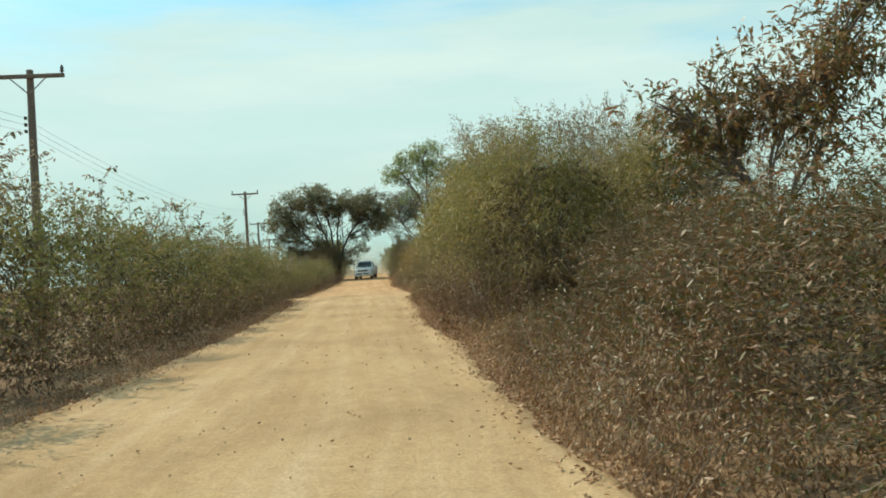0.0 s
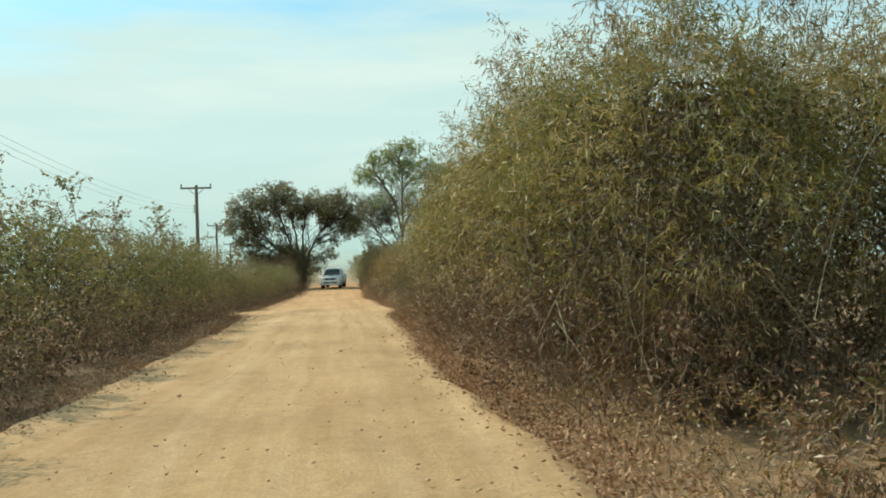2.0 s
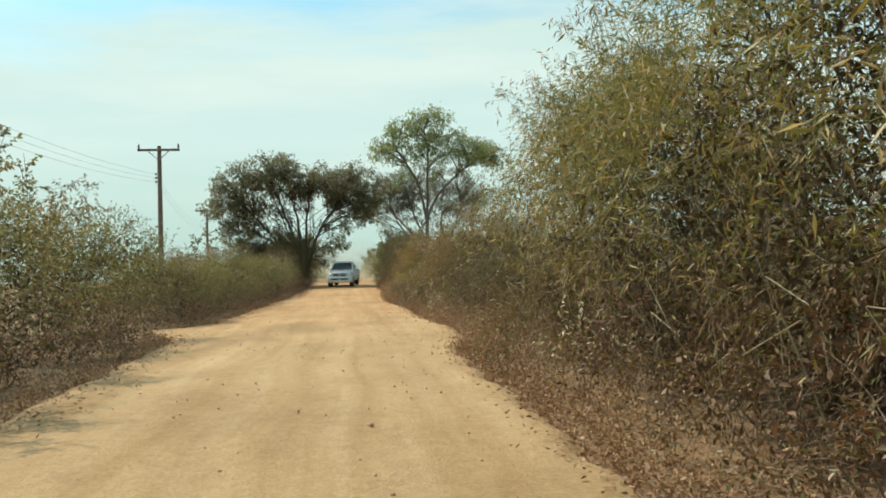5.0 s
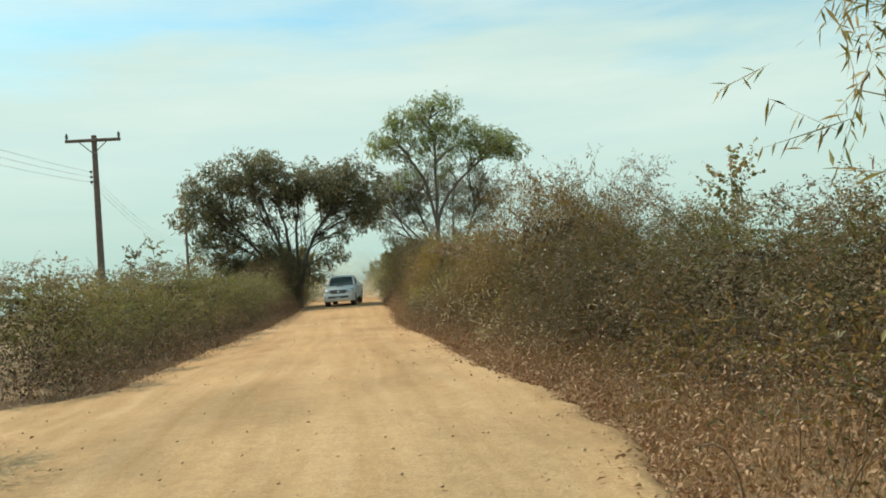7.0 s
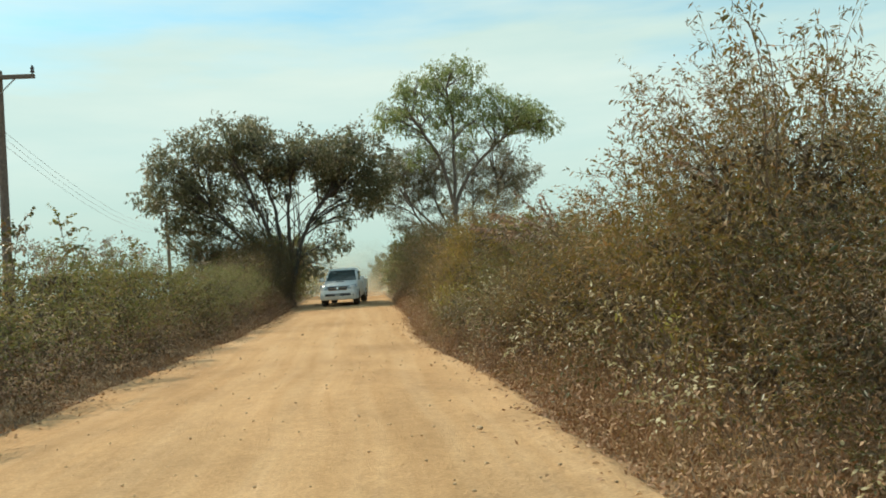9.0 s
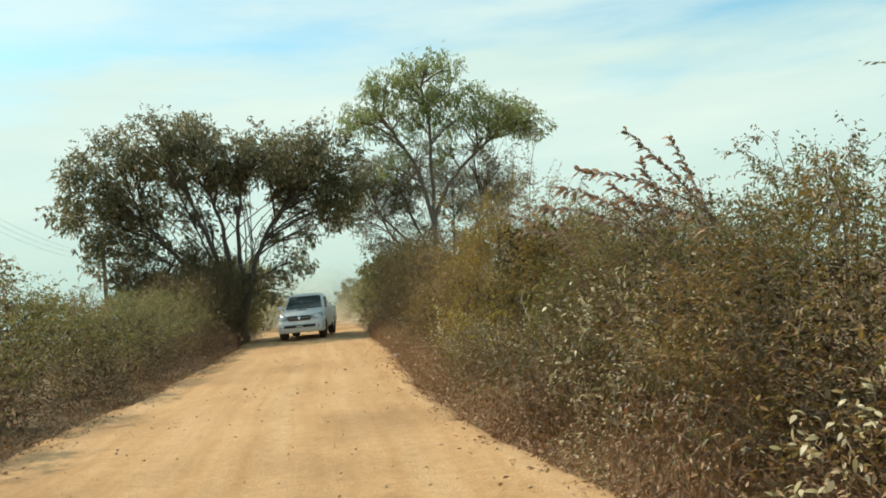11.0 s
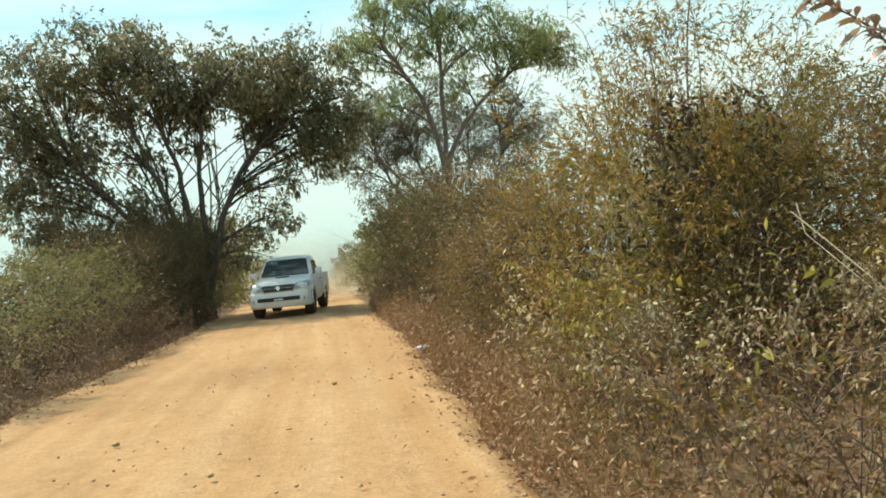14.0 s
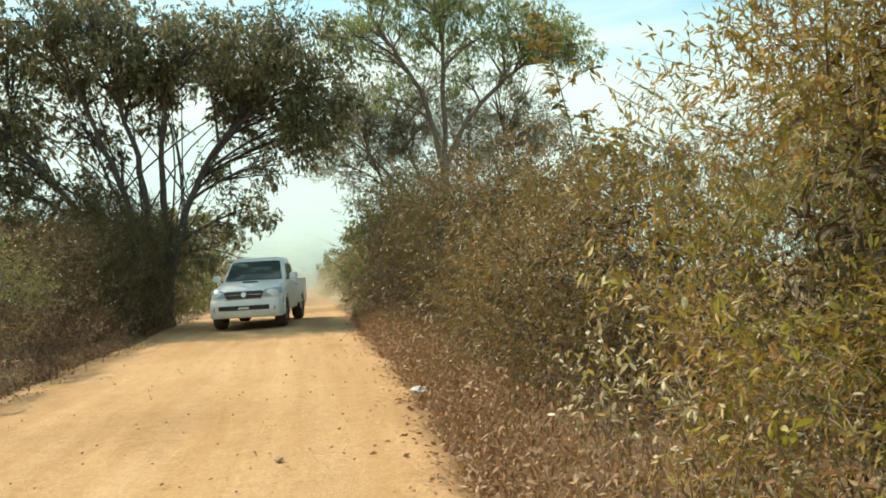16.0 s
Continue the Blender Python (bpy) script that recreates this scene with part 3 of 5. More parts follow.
def stand(proto, x, y, turn, sx=1.0, sz=1.0, label=""):
    """The next plant of a kind: the first time the original itself, after that a copy."""
    m = pose(x, y, float(ground_height(x, y)) - 0.03, 0, 0, turn) @ Matrix.Diagonal((sx, sx, sz, 1))
    if proto not in used:
        used.append(proto)
        proto.matrix_basis = m
        made = proto
    else:
        made = copy_thing(proto, m)
        made.matrix_basis = m
    if label:
        tagged(made, label)
    return made


used = []
BAMBOO = [shrub(s, 2.1, 4.1, 2850, 10, 0.104, 0.0195, BAMBOO_LEAF, "dense bamboo-like thicket with narrow olive and straw leaves", "thicket", name="thicket",
                hang=0.25, sprays=18, spray_reach=1.0, stem=CULM, twig_long=0.5, bare=12, foot_wide=0.42, core=0.76, withered=SHADE_DEAD_LEAF, dead_level=0.36, spray_leaf=SPRAY_LEAF) for s in (11, 12)]
BROAD = [shrub(s, 1.75, 3.0, 1300, 10, 0.070, 0.026, SHRUB_LEAF, "dense roadside shrub with mixed green and browning leaves", fine=False,
               sprays=5, spray_reach=0.7, twig_long=0.5, withered=BROWN_LEAF, clump=1.3) for s in (21, 22)]
DRYB = [shrub(s, 1.75, 2.9, 1500, 10, 0.070, 0.025, DRY_LEAF, "dry season shrub with yellow, rust and pale leaves", sprays=9, spray_reach=0.9,
              twig_long=0.5, hang=0.1, withered=BROWN_LEAF, clump=1.25) for s in (31, 32)]
NEARB = [shrub(41, 1.8, 3.2, 1700, 10, 0.076, 0.027, RUSTY_LEAF, "leafy shrub with large browning leaves", sprays=8, spray_reach=0.9, twig_long=0.55, withered=BROWN_LEAF),
         shrub(42, 1.8, 3.2, 1700, 10, 0.074, 0.026, RUSTY_LEAF, "leafy shrub with large green-brown leaves", sprays=6, spray_reach=0.9, twig_long=0.55, withered=BROWN_LEAF)]
YELLOWB = [shrub(46, 1.75, 3.0, 3000, 11, 0.066, 0.019, YELLOW_LEAF, "leafy shrub with yellow-green and tan leaves", sprays=10, spray_reach=0.8, twig_long=0.5,
                 spray_leaf=SPRAY_LEAF, clump=1.2, core=0.60, hollows=((0.38, 0.15, 0.48), (0.26, 0.50, 0.40)))]
LEFTB = [shrub(s, 1.8, 2.8, 1150, 9, 0.078, 0.034, GREEN_LEAF, "dense dark green roadside shrub in shade", sprays=7, spray_reach=0.75, twig_long=0.5, foot_wide=0.8, withered=BROWN_LEAF, dead_level=0.38, spray_leaf=SPRAY_LEAF, clump=1.4, core=0.74) for s in (51, 52)]
FARB = [shrub(s, 1.9, 2.8, 170, 6, 0.25, 0.11, l, "distant dusty grey-green bush beside the road, paled for haze", sprays=3, twig_long=0.6, core=0.7, clump=1.5) for s, l in ((61, DUST_HAZE_LEAF), (62, GREEN_LEAF))]

AIRY = [shrub(81, 1.6, 2.6, 260, 8, 0.092, 0.020, SPRAY_LEAF, "airy dry bamboo with pinkish grey leaf sprays", "bamboo", name="bamboo", hang=0.2,
              sprays=38, spray_reach=1.6, stem=CULM, twig_long=0.55, core=0, bare=6)]
HAZEB = [shrub(s, 1.8, 2.8, 850, 9, 0.084, 0.033, DUST_HAZE_LEAF, "dense dusty roadside shrub with leaves lightened for haze", sprays=8, spray_reach=0.7, twig_long=0.5, foot_wide=0.8, withered=BROWN_LEAF, dead_level=0.35, clump=1.3) for s in (55,)]
SEEDB = [shrub(97, 0.55, 1.0, 32, 6, 0.068, 0.030, CREAM_LEAF, "young bush with large pale cream-green leaves", "bush", name="young_bush", sprays=0, twig_long=0.3, core=0, bare=1, clump=0.6, fine=True),
         shrub(98, 0.5, 1.1, 20, 7, 0.074, 0.026, LIME_LEAF, "young bush with fresh yellow-green leaf rows", "bush", name="young_bush", sprays=0, twig_long=0.32, core=0, bare=1, clump=0.5, hang=0.5, fine=True)]
LEAFYB = [shrub(95, 0.85, 1.05, 360, 8, 0.066, 0.024, RUSTY_LEAF, "low shrub with hanging brown and pale leaves", sprays=0, twig_long=0.30, core=0, bare=2, clump=0.6, foot_wide=0.85, hang=0.45, withered=BROWN_LEAF, dead_level=0.6)]
GREYB = [shrub(96, 0.75, 0.95, 210, 7, 0.044, 0.020, GREYISH_LEAF, "low bush with small grey-green leaves", "bush", name="low_bush", sprays=0, twig_long=0.3, core=0, bare=2, clump=0.6, foot_wide=0.7, fine=True)]
LOWB = [shrub(s, 0.8, 0.75, 170, 6, 0.053, 0.024, l, "low withered shrub at the road's edge", sprays=0, twig_long=0.26, core=0, bare=1, clump=0.5, foot_wide=0.85) for s, l in ((91, RUSTY_LEAF), (92, DRY_LEAF), (93, SHADE_DEAD_LEAF))]

# bushes along the right side: y, x of the face, kind, width and height factors
RIGHT = [(-2.6, 3.1, NEARB, 0.95, 0.62), (0.4, 3.3, NEARB, 0.9, 0.55), (2.4, 3.5, NEARB, 0.62, 0.42), (4.6, 3.9, NEARB, 0.80, 0.64),
         (6.4, 5.7, NEARB, 0.7, 0.70), (9.7, 2.75, BAMBOO, 0.90, 0.92), (12.8, 2.6, BAMBOO, 1.0, 1.03), (16.2, 2.7, BAMBOO, 1.05, 1.10), (19.8, 2.8, BAMBOO, 1.0, 1.03), (23.2, 2.95, BAMBOO, 1.0, 0.96),
         (26.6, 2.95, BAMBOO, 0.95, 0.98), (30.0, 3.0, BAMBOO, 0.85, 0.93), (34.4, 4.3, BROAD, 0.75, 0.60), (37.2, 3.9, BROAD, 0.95, 0.60), (40.0, 3.6, BROAD, 0.9, 0.60), (42.4, 3.7, BROAD, 0.75, 0.62), (45.2, 3.5, DRYB, 1.0, 1.02),
         (48.0, 3.4, DRYB, 0.9, 0.72), (50.6, 3.3, DRYB, 0.85, 0.60), (52.9, 3.3, BROAD, 0.85, 0.66), (55.2, 3.8, LEFTB, 0.9, 0.80), (57.9, 4.7, DRYB, 0.8, 0.68), (61.4, 3.4, YELLOWB, 1.0, 1.04), (62.7, 4.6, BAMBOO, 0.70, 0.66), (64.9, 3.3, DRYB, 0.85, 0.76),
         (67.2, 3.1, DRYB, 0.9, 0.80), (69.8, 3.3, BROAD, 0.95, 1.0), (73.0, 3.3, BROAD, 1.0, 1.06), (76.4, 3.1, BROAD, 1.0, 1.1), (80.0, 3.0, LEFTB, 1.0, 1.25), (84, 3.0, LEFTB, 1.0, 1.2), (88, 3.2, LEFTB, 1.0, 1.0), (92, 3.4, FARB, 1.0, 0.9), (96, 3.4, FARB, 1.0, 0.9)]
rng_place = random.Random(7)
for n, (y, face, kind, wide, tall) in enumerate(RIGHT):
    r = 1.75 * wide * (1.2 if kind is BAMBOO else 1.0)
    stand(kind[n % len(kind)], face + r * 0.92, y, 214 + rng_place.uniform(-45, 45), wide, tall)
# a second row behind, seen over and between the first
for y, x, kind, wide, tall in ((4.6, 8.2, LEFTB, 1.1, 0.85), (9.3, 7.0, BAMBOO, 0.95, 0.93), (11.6, 7.8, LEFTB, 1.1, 1.25), (15.2, 7.6, BAMBOO, 0.95, 1.08), (20, 8.6, LEFTB, 1.1, 1.4), (25.2, 7.4, BAMBOO, 0.85, 0.88), (28.8, 6.7, BAMBOO, 0.75, 0.80), (33, 8.2, LEFTB, 1.0, 0.75), (36.4, 7.6, LEFTB, 1.0, 0.72), (39.6, 7.6, LEFTB, 1.0, 0.74), (42.8, 7.4, LEFTB, 1.0, 0.82), (46, 8.2, DRYB, 1.1, 0.85), (47.4, 6.6, DRYB, 0.9, 0.96), (49.0, 6.2, DRYB, 0.75, 0.92), (50.5, 7.8, DRYB, 1.0, 0.9),
                            (57, 8.4, LEFTB, 1.1, 1.05), (60.2, 7.0, DRYB, 1.0, 0.86), (63.3, 5.9, DRYB, 0.75, 0.86), (64, 8.0, DRYB, 1.1, 1.0), (71, 8.4, FARB, 1.1, 1.0), (78, 8.4, FARB, 1.1, 1.1), (87, 8.5, FARB, 1.2, 1.2)):
    stand(kind[0], x, y, 214 + rng_place.uniform(-45, 45), wide, tall)
LEFT = [(-1.8, -3.4, 1.1, 1.06), (1.8, -3.4, 1.1, 1.06), (5.4, -3.4, 1.05, 1.03), (9, -3.3, 1.05, 0.99), (12.4, -3.2, 1.0, 0.97), (15.8, -3.2, 1.0, 0.92), (19.2, -3.2, 1.0, 0.90), (22.6, -3.1, 1.0, 0.92),
        (26, -3.1, 1.05, 0.94), (29.6, -3.1, 1.05, 0.94), (33.2, -3.2, 1.05, 0.96), (36.3, -3.6, 0.8, 0.95), (43.2, -3.4, 0.85, 0.70), (46.2, -3.5, 0.9, 0.68), (49.4, -3.5, 0.95, 0.70), (52.7, -3.5, 0.95, 0.80), (56, -3.4, 0.95, 0.84), (59.3, -3.3, 0.95, 0.86),
        (62.6, -3.2, 0.9, 0.72), (65.8, -3.1, 0.9, 0.70), (69, -3.0, 0.9, 0.72), (72.2, -2.9, 0.9, 0.74), (75.6, -3.0, 1.0, 0.85), (79.2, -3.1, 1.0, 0.95), (82.8, -3.2, 1.0, 1.0), (86.6, -3.3, 1.0, 1.0)]
for n, (y, face, wide, tall) in enumerate(LEFT):
    # from y 75 a darker leaf colour stands for the tree's shade
    kind = LEFTB if y < 64 else HAZEB if y < 75 else BROAD
    face = max(face, float(road_left(y)) - (0.38 if y < 36 else 0.16))
    stand(kind[n % len(kind)], face - 1.8 * wide * 0.92, y, -34 + rng_place.uniform(-45, 45), wide, tall)
# dark-leaved shrubs paint the shade about the foot of the tree
for x, y, wide, tall in ((-3.1, 81.2, 0.62, 1.1), (-4.4, 82.4, 0.8, 1.3), (-6.6, 82.0, 0.9, 1.3), (-3.6, 83.2, 0.75, 1.2), (-3.0, 85.6, 0.7, 1.15), (-2.9, 82.7, 0.6, 1.05), (-4.6, 81.6, 0.8, 1.1), (4.4, 79.0, 0.8, 1.2), (4.2, 82.4, 0.8, 1.15)):
    stand(BROAD[x > 0], x, y, -40 + rng_place.uniform(-40, 40), wide, tall)
for y in range(-6, 92, 7):
    if not 35 < y < 45:
        stand(FARB[1], -8.6 - rng_place.uniform(0, 1.5), y, rng_place.uniform(0, 360), 1.15, 0.95 if y < 40 else 0.72)
# low withered shrubs that spill from the hedges to the road
low_rng = random.Random(17)
y = -7.0
while y < 82:
    k = low_rng.uniform(0.6, 1.15) * (1.0 if y < 40 else 1.2)
    stand(LOWB[low_rng.random() < 0.4], float(road_right(y)) + 0.35 + 0.55 * k + low_rng.uniform(-0.1, 0.35), y, low_rng.uniform(0, 360), k, k * low_rng.uniform(0.7, 1.15))
    if not 37 < y < 43 and low_rng.random() < 0.45:
        stand(LOWB[0], float(road_left(y)) - 0.45 - 0.55 * k, y + 0.8, low_rng.uniform(0, 360), k * 0.8, k * 0.7)
    y += low_rng.uniform(1.2, 2.2)
# dead brush in the darkened leaf tone deepens the thicket's shade
for x, y, k in ((3.45, 8.6, 1.2), (3.4, 9.8, 1.3), (3.5, 11.0, 1.4), (3.6, 12.4, 1.4), (3.7, 13.8, 1.4), (3.7, 15.4, 1.4), (3.7, 17.2, 1.4), (3.7, 19.2, 1.3), (3.8, 21.2, 1.4), (3.9, 23.0, 1.5), (3.8, 24.8, 1.3)):
    stand(LOWB[2], x, y, low_rng.uniform(0, 360), k, k * 1.1, "low dead brush coloured dark for shade under the thicket")
for x, y, k in ((-2.95, 67.6, 1.0), (-2.85, 69.4, 1.2), (-2.8, 70.9, 1.5), (-2.75, 72.4, 1.6), (-2.75, 74.0, 1.4), (-2.7, 75.6, 1.2)):
    stand(LOWB[2], x, y, low_rng.uniform(0, 360), 0.95, k, "rust-brown dead brush at the foot of the hedge")
for x, y, wide, tall in ((2.75, -3.6, 0.8, 0.7), (2.85, -2.0, 0.8, 0.8), (2.9, -0.4, 0.8, 0.85), (3.0, 1.3, 0.85, 0.9), (3.1, 2.9, 0.8, 0.85), (3.4, 4.4, 0.9, 0.9), (3.7, 5.6, 0.8, 0.8), (3.6, -1.2, 1.0, 1.3), (3.7, 2.1, 1.0, 1.3), (3.5, 0.5, 0.9, 1.2)):
    stand(LEAFYB[0], x, y, low_rng.uniform(0, 360), wide, tall)
for x, y, k in ((4.0, 53.2, 1.2), (3.9, 54.8, 1.3), (4.3, 35.2, 1.2), (4.6, 32.6, 1.4)):
    stand(LOWB[1], x, y, low_rng.uniform(0, 360), k, k * 1.1)
for x, y, wide, tall in ((6.2, 11.6, 0.8, 1.25), (7.6, 8.0, 0.7, 1.1), (6.2, 46.8, 0.95, 1.0), (6.9, 49.2, 1.0, 0.94), (6.6, 59.8, 0.62, 0.66), (5.9, 64.6, 0.75, 0.74)):
    stand(AIRY[0], x, y, low_rng.uniform(0, 360), wide, tall)
for x, y, k in ((3.55, 59.8, 0.85), (3.6, 58.9, 1.05), (3.75, 57.9, 1.1), (3.75, 56.7, 1.0), (3.8, 55.5, 0.9)):
    stand(GREYB[0], x, y, low_rng.uniform(0, 360), k, k)
    # dark-toned brush behind the bush paints the shade of its hollows
    stand(LOWB[2], x + 0.45, y + 0.3, low_rng.uniform(0, 360), 1.1, 1.1, "low dead brush coloured dark for shade under the bushes")
for x, y, kind in ((3.4, 50.2, LEAFYB), (3.35, 51.3, GREYB), (3.3, 52.2, LEAFYB), (3.35, 53.1, GREYB), (3.3, 54.1, LEAFYB)):
    stand(kind[0], x, y, low_rng.uniform(0, 360), 0.9, 0.95)
    stand(LOWB[2], x + 0.5, y + 0.4, low_rng.uniform(0, 360), 1.1, 1.1, "low dead brush coloured dark for shade under the bushes")
# young bushes with large leaves that stand out from the face of the hedge
for n, (x, y, wide, tall) in enumerate(((3.3, 18.7, 0.8, 1.1), (3.5, 44.4, 0.9, 0.7), (3.6, 43.5, 1.1, 0.7), (3.7, 41.2, 0.9, 0.6), (3.7, 46.0, 1.0, 1.1),
                                        (3.6, 53.5, 1.1, 1.2), (3.5, 52.5, 1.1, 1.4), (3.5, 51.6, 1.0, 1.0), (3.5, 59.2, 1.0, 0.9), (3.5, 61.6, 1.0, 1.1), (3.3, 62.6, 0.9, 0.9), (3.4, 48.6, 1.0, 0.9), (4.1, 55.4, 0.9, 1.2), (3.2, 26.2, 1.0, 0.9))):
    stand(SEEDB[0], x, y, n * 77.0, wide, tall)
for n, (x, y, wide, tall) in enumerate(((3.55, 61.2, 1.0, 1.3), (3.45, 60.3, 1.0, 1.0), (3.4, 59.6, 0.9, 1.2), (3.8, 57.4, 1.0, 1.3), (3.4, 62.4, 0.9, 1.4), (3.6, 45.0, 0.9, 1.1))):
    stand(SEEDB[1], x, y, 40 + n * 67.0, wide, tall)
for x, y, tall in ((-4.6, 90.2, 1.0), (-4.1, 95.0, 1.30), (-3.6, 100.0, 1.40), (-3.4, 106.0, 1.3)):
    stand(FARB[1], x, y, low_rng.uniform(0, 360), 0.9, tall)
# far bushes on both sides of the road and across the fields, haze in their leaf colour
for n in range(16):
    y = 96 + n * 6.5
    stand(FARB[0], 4.6 + rng_place.uniform(0, 1.2), y, rng_place.uniform(0, 360), 1.0, rng_place.uniform(0.8, 1.25))
    stand(FARB[0], -5.2 - rng_place.uniform(0, 1.2), y - 3, rng_place.uniform(0, 360), 1.0, rng_place.uniform(0.8, 1.3))
for n in range(18):
    side = -1 if n % 2 else 1
    stand(FARB[n % 3 == 0], side * rng_place.uniform(16, 90), rng_place.uniform(10, 210), rng_place.uniform(0, 360), rng_place.uniform(1.2, 2.2), rng_place.uniform(0.8, 1.5))


# ---------------------------------------------------------------- trees
def crowned_tree(seed, foot, forks, blobs, per_blob, leaf, bark, length, width, label, trunk_r, airy=0.0, droop=0.2, hang=0.2, extra=(), twigs_seen=5, fan=0):
    """A tree: trunk, limbs that fan out to the masses of its crown, twigs and leaves. blobs: x, y, z, radius."""
    rng = np.random.default_rng(seed)
    root = new("tree")
    tagged(root, label, "tree")
    foot = np.array(foot, float)
    knots = []
    for n, spine in enumerate(forks):
        line = np.array([foot + np.array([rng.normal(0, 0.12), rng.normal(0, 0.12), -0.1])] + list(spine), float)
        u = np.linspace(0, len(line) - 1, 4 * len(line))
        path = np.stack([np.interp(u, np.arange(len(line)), line[:, c]) for c in range(3)], 1)
        path[1:-1] = (path[:-2] + path[1:-1] * 2 + path[2:]) / 4 + rng.normal(0, 0.025, (len(path) - 2, 3))
        finish("trunk", sticks("trunk", [path], [(trunk_r, trunk_r * 0.38)], 9), bark, root, smooth=True)
        knots += list(path[5:])
    lines, radii = [], []
    tw0, tw1, base, way = [], [], [], []
    for b in blobs:
        c, rad = np.array(b[:3], float), b[3]
        below = [p for p in knots if p[2] < c[2] - 0.55 * rad - 0.4] or knots
        f = min(below, key=lambda p: np.linalg.norm(p - c) + rng.uniform(0, 0.9))
        limb = bent(f, c, 0.09 * np.linalg.norm(c - f), rng, 6)
        finish("limb", sticks("limb", [limb], [(trunk_r * 0.36, 0.018)], 7), bark, root, smooth=True)
        for _ in range(7):
            s = rng.integers(1, 6)
            e = c + unit(rng.normal(0, 1, 3)) * rad * rng.uniform(0.5, 0.95)
            sub = bent(limb[s], e, 0.06, rng, 4)
            lines.append(sub)
            radii.append((0.032, 0.009))
            for _ in range(twigs_seen):
                p = sub[rng.integers(1, 5)]
                q = p + unit(rng.normal(0, 1, 3)) * rad * rng.uniform(0.25, 0.6)
                lines.append(np.array([p, q]))
                radii.append((0.010, 0.004))
        # leafy twigs in clumps through the mass
        count = int(per_blob * (rad / 1.4) ** 2)
        clumps = max(5, int(26 * rad ** 2 * (1 - 0.45 * airy)))
        d = unit(rng.normal(0, 1, (clumps, 3)))
        k = rng.uniform(0.25, 1.0, clumps) ** 0.45
        seat = c + d * (rad * k)[:, None] * np.array([1.08, 1.08, 0.88])
        pick = rng.integers(0, clumps, count)
        p = seat[pick] + rng.normal(0, 0.17 + 0.05 * rad, (count, 3)) * np.array([1, 1, 0.8])
        w = unit(d[pick] * 0.6 + rng.normal(0, 0.6, (count, 3)) + np.array([0, 0, 0.2 - hang]))
        e = p + w * rng.uniform(0.15, 0.42, (count, 1))
        tw0.append(p)
        tw1.append(e)
        for s in np.linspace(0.2, 1.0, 6):
            base.append(p + (e - p) * s)
            way.append(w * 0.6 + rng.normal(0, 0.6, (count, 3)) + np.array([0, 0, -hang]))
    # thin boughs that fan up through the open heart of the tree
    low = [p for p in knots if p[2] < foot[2] + 4.2]
    for _ in range(fan):
        f = low[rng.integers(0, len(low))]
        c = np.array(blobs[rng.integers(0, len(blobs))][:3], float)
        if c[2] > f[2] + 2.0:
            lines.append(bent(f, c + rng.normal(0, 0.4, 3), 0.13 * np.linalg.norm(c - f), rng, 8))
            radii.append((rng.uniform(0.018, 0.038), 0.009))
    for line, r0, r1 in extra:
        lines.append(np.array(line, float))
        radii.append((r0, r1))
    tagged(finish("branchwork", sticks("branchwork", lines, radii, 5), bark, root, smooth=True), kind="stuff")
    tw0, tw1 = np.concatenate(tw0), np.concatenate(tw1)
    tagged(finish("brushwood", leaf_mesh("brushwood", rng, tw0, tw1 - tw0, np.linalg.norm(tw1 - tw0, axis=1), np.full(len(tw0), 0.009), False, 0.02), bark, root), kind="stuff")
    base, way = np.concatenate(base), np.concatenate(way)
    size = rng.uniform(0.6, 1.2, len(base))
    tagged(finish("crown", leaf_mesh("crown", rng, base, way, length * size, width * size, False, droop), leaf, root), kind="stuff")
    return root


def crown_fill(seed, count, outline, size, depth):
    """Masses spread through a crown: outline rows are x, the lower and upper height there."""
    r = random.Random(seed)
    xs, lows, tops = zip(*outline)
    made = []
    for n in range(count):
        x = xs[0] + (xs[-1] - xs[0]) * (n + r.random()) / count
        rad = r.uniform(*size)
        low, top = float(np.interp(x, xs, lows)) + rad * 0.8, float(np.interp(x, xs, tops)) - rad * 0.85
        made.append((x, r.uniform(*depth), low + (max(top, low) - low) * r.random() ** 0.7, rad))
    return made


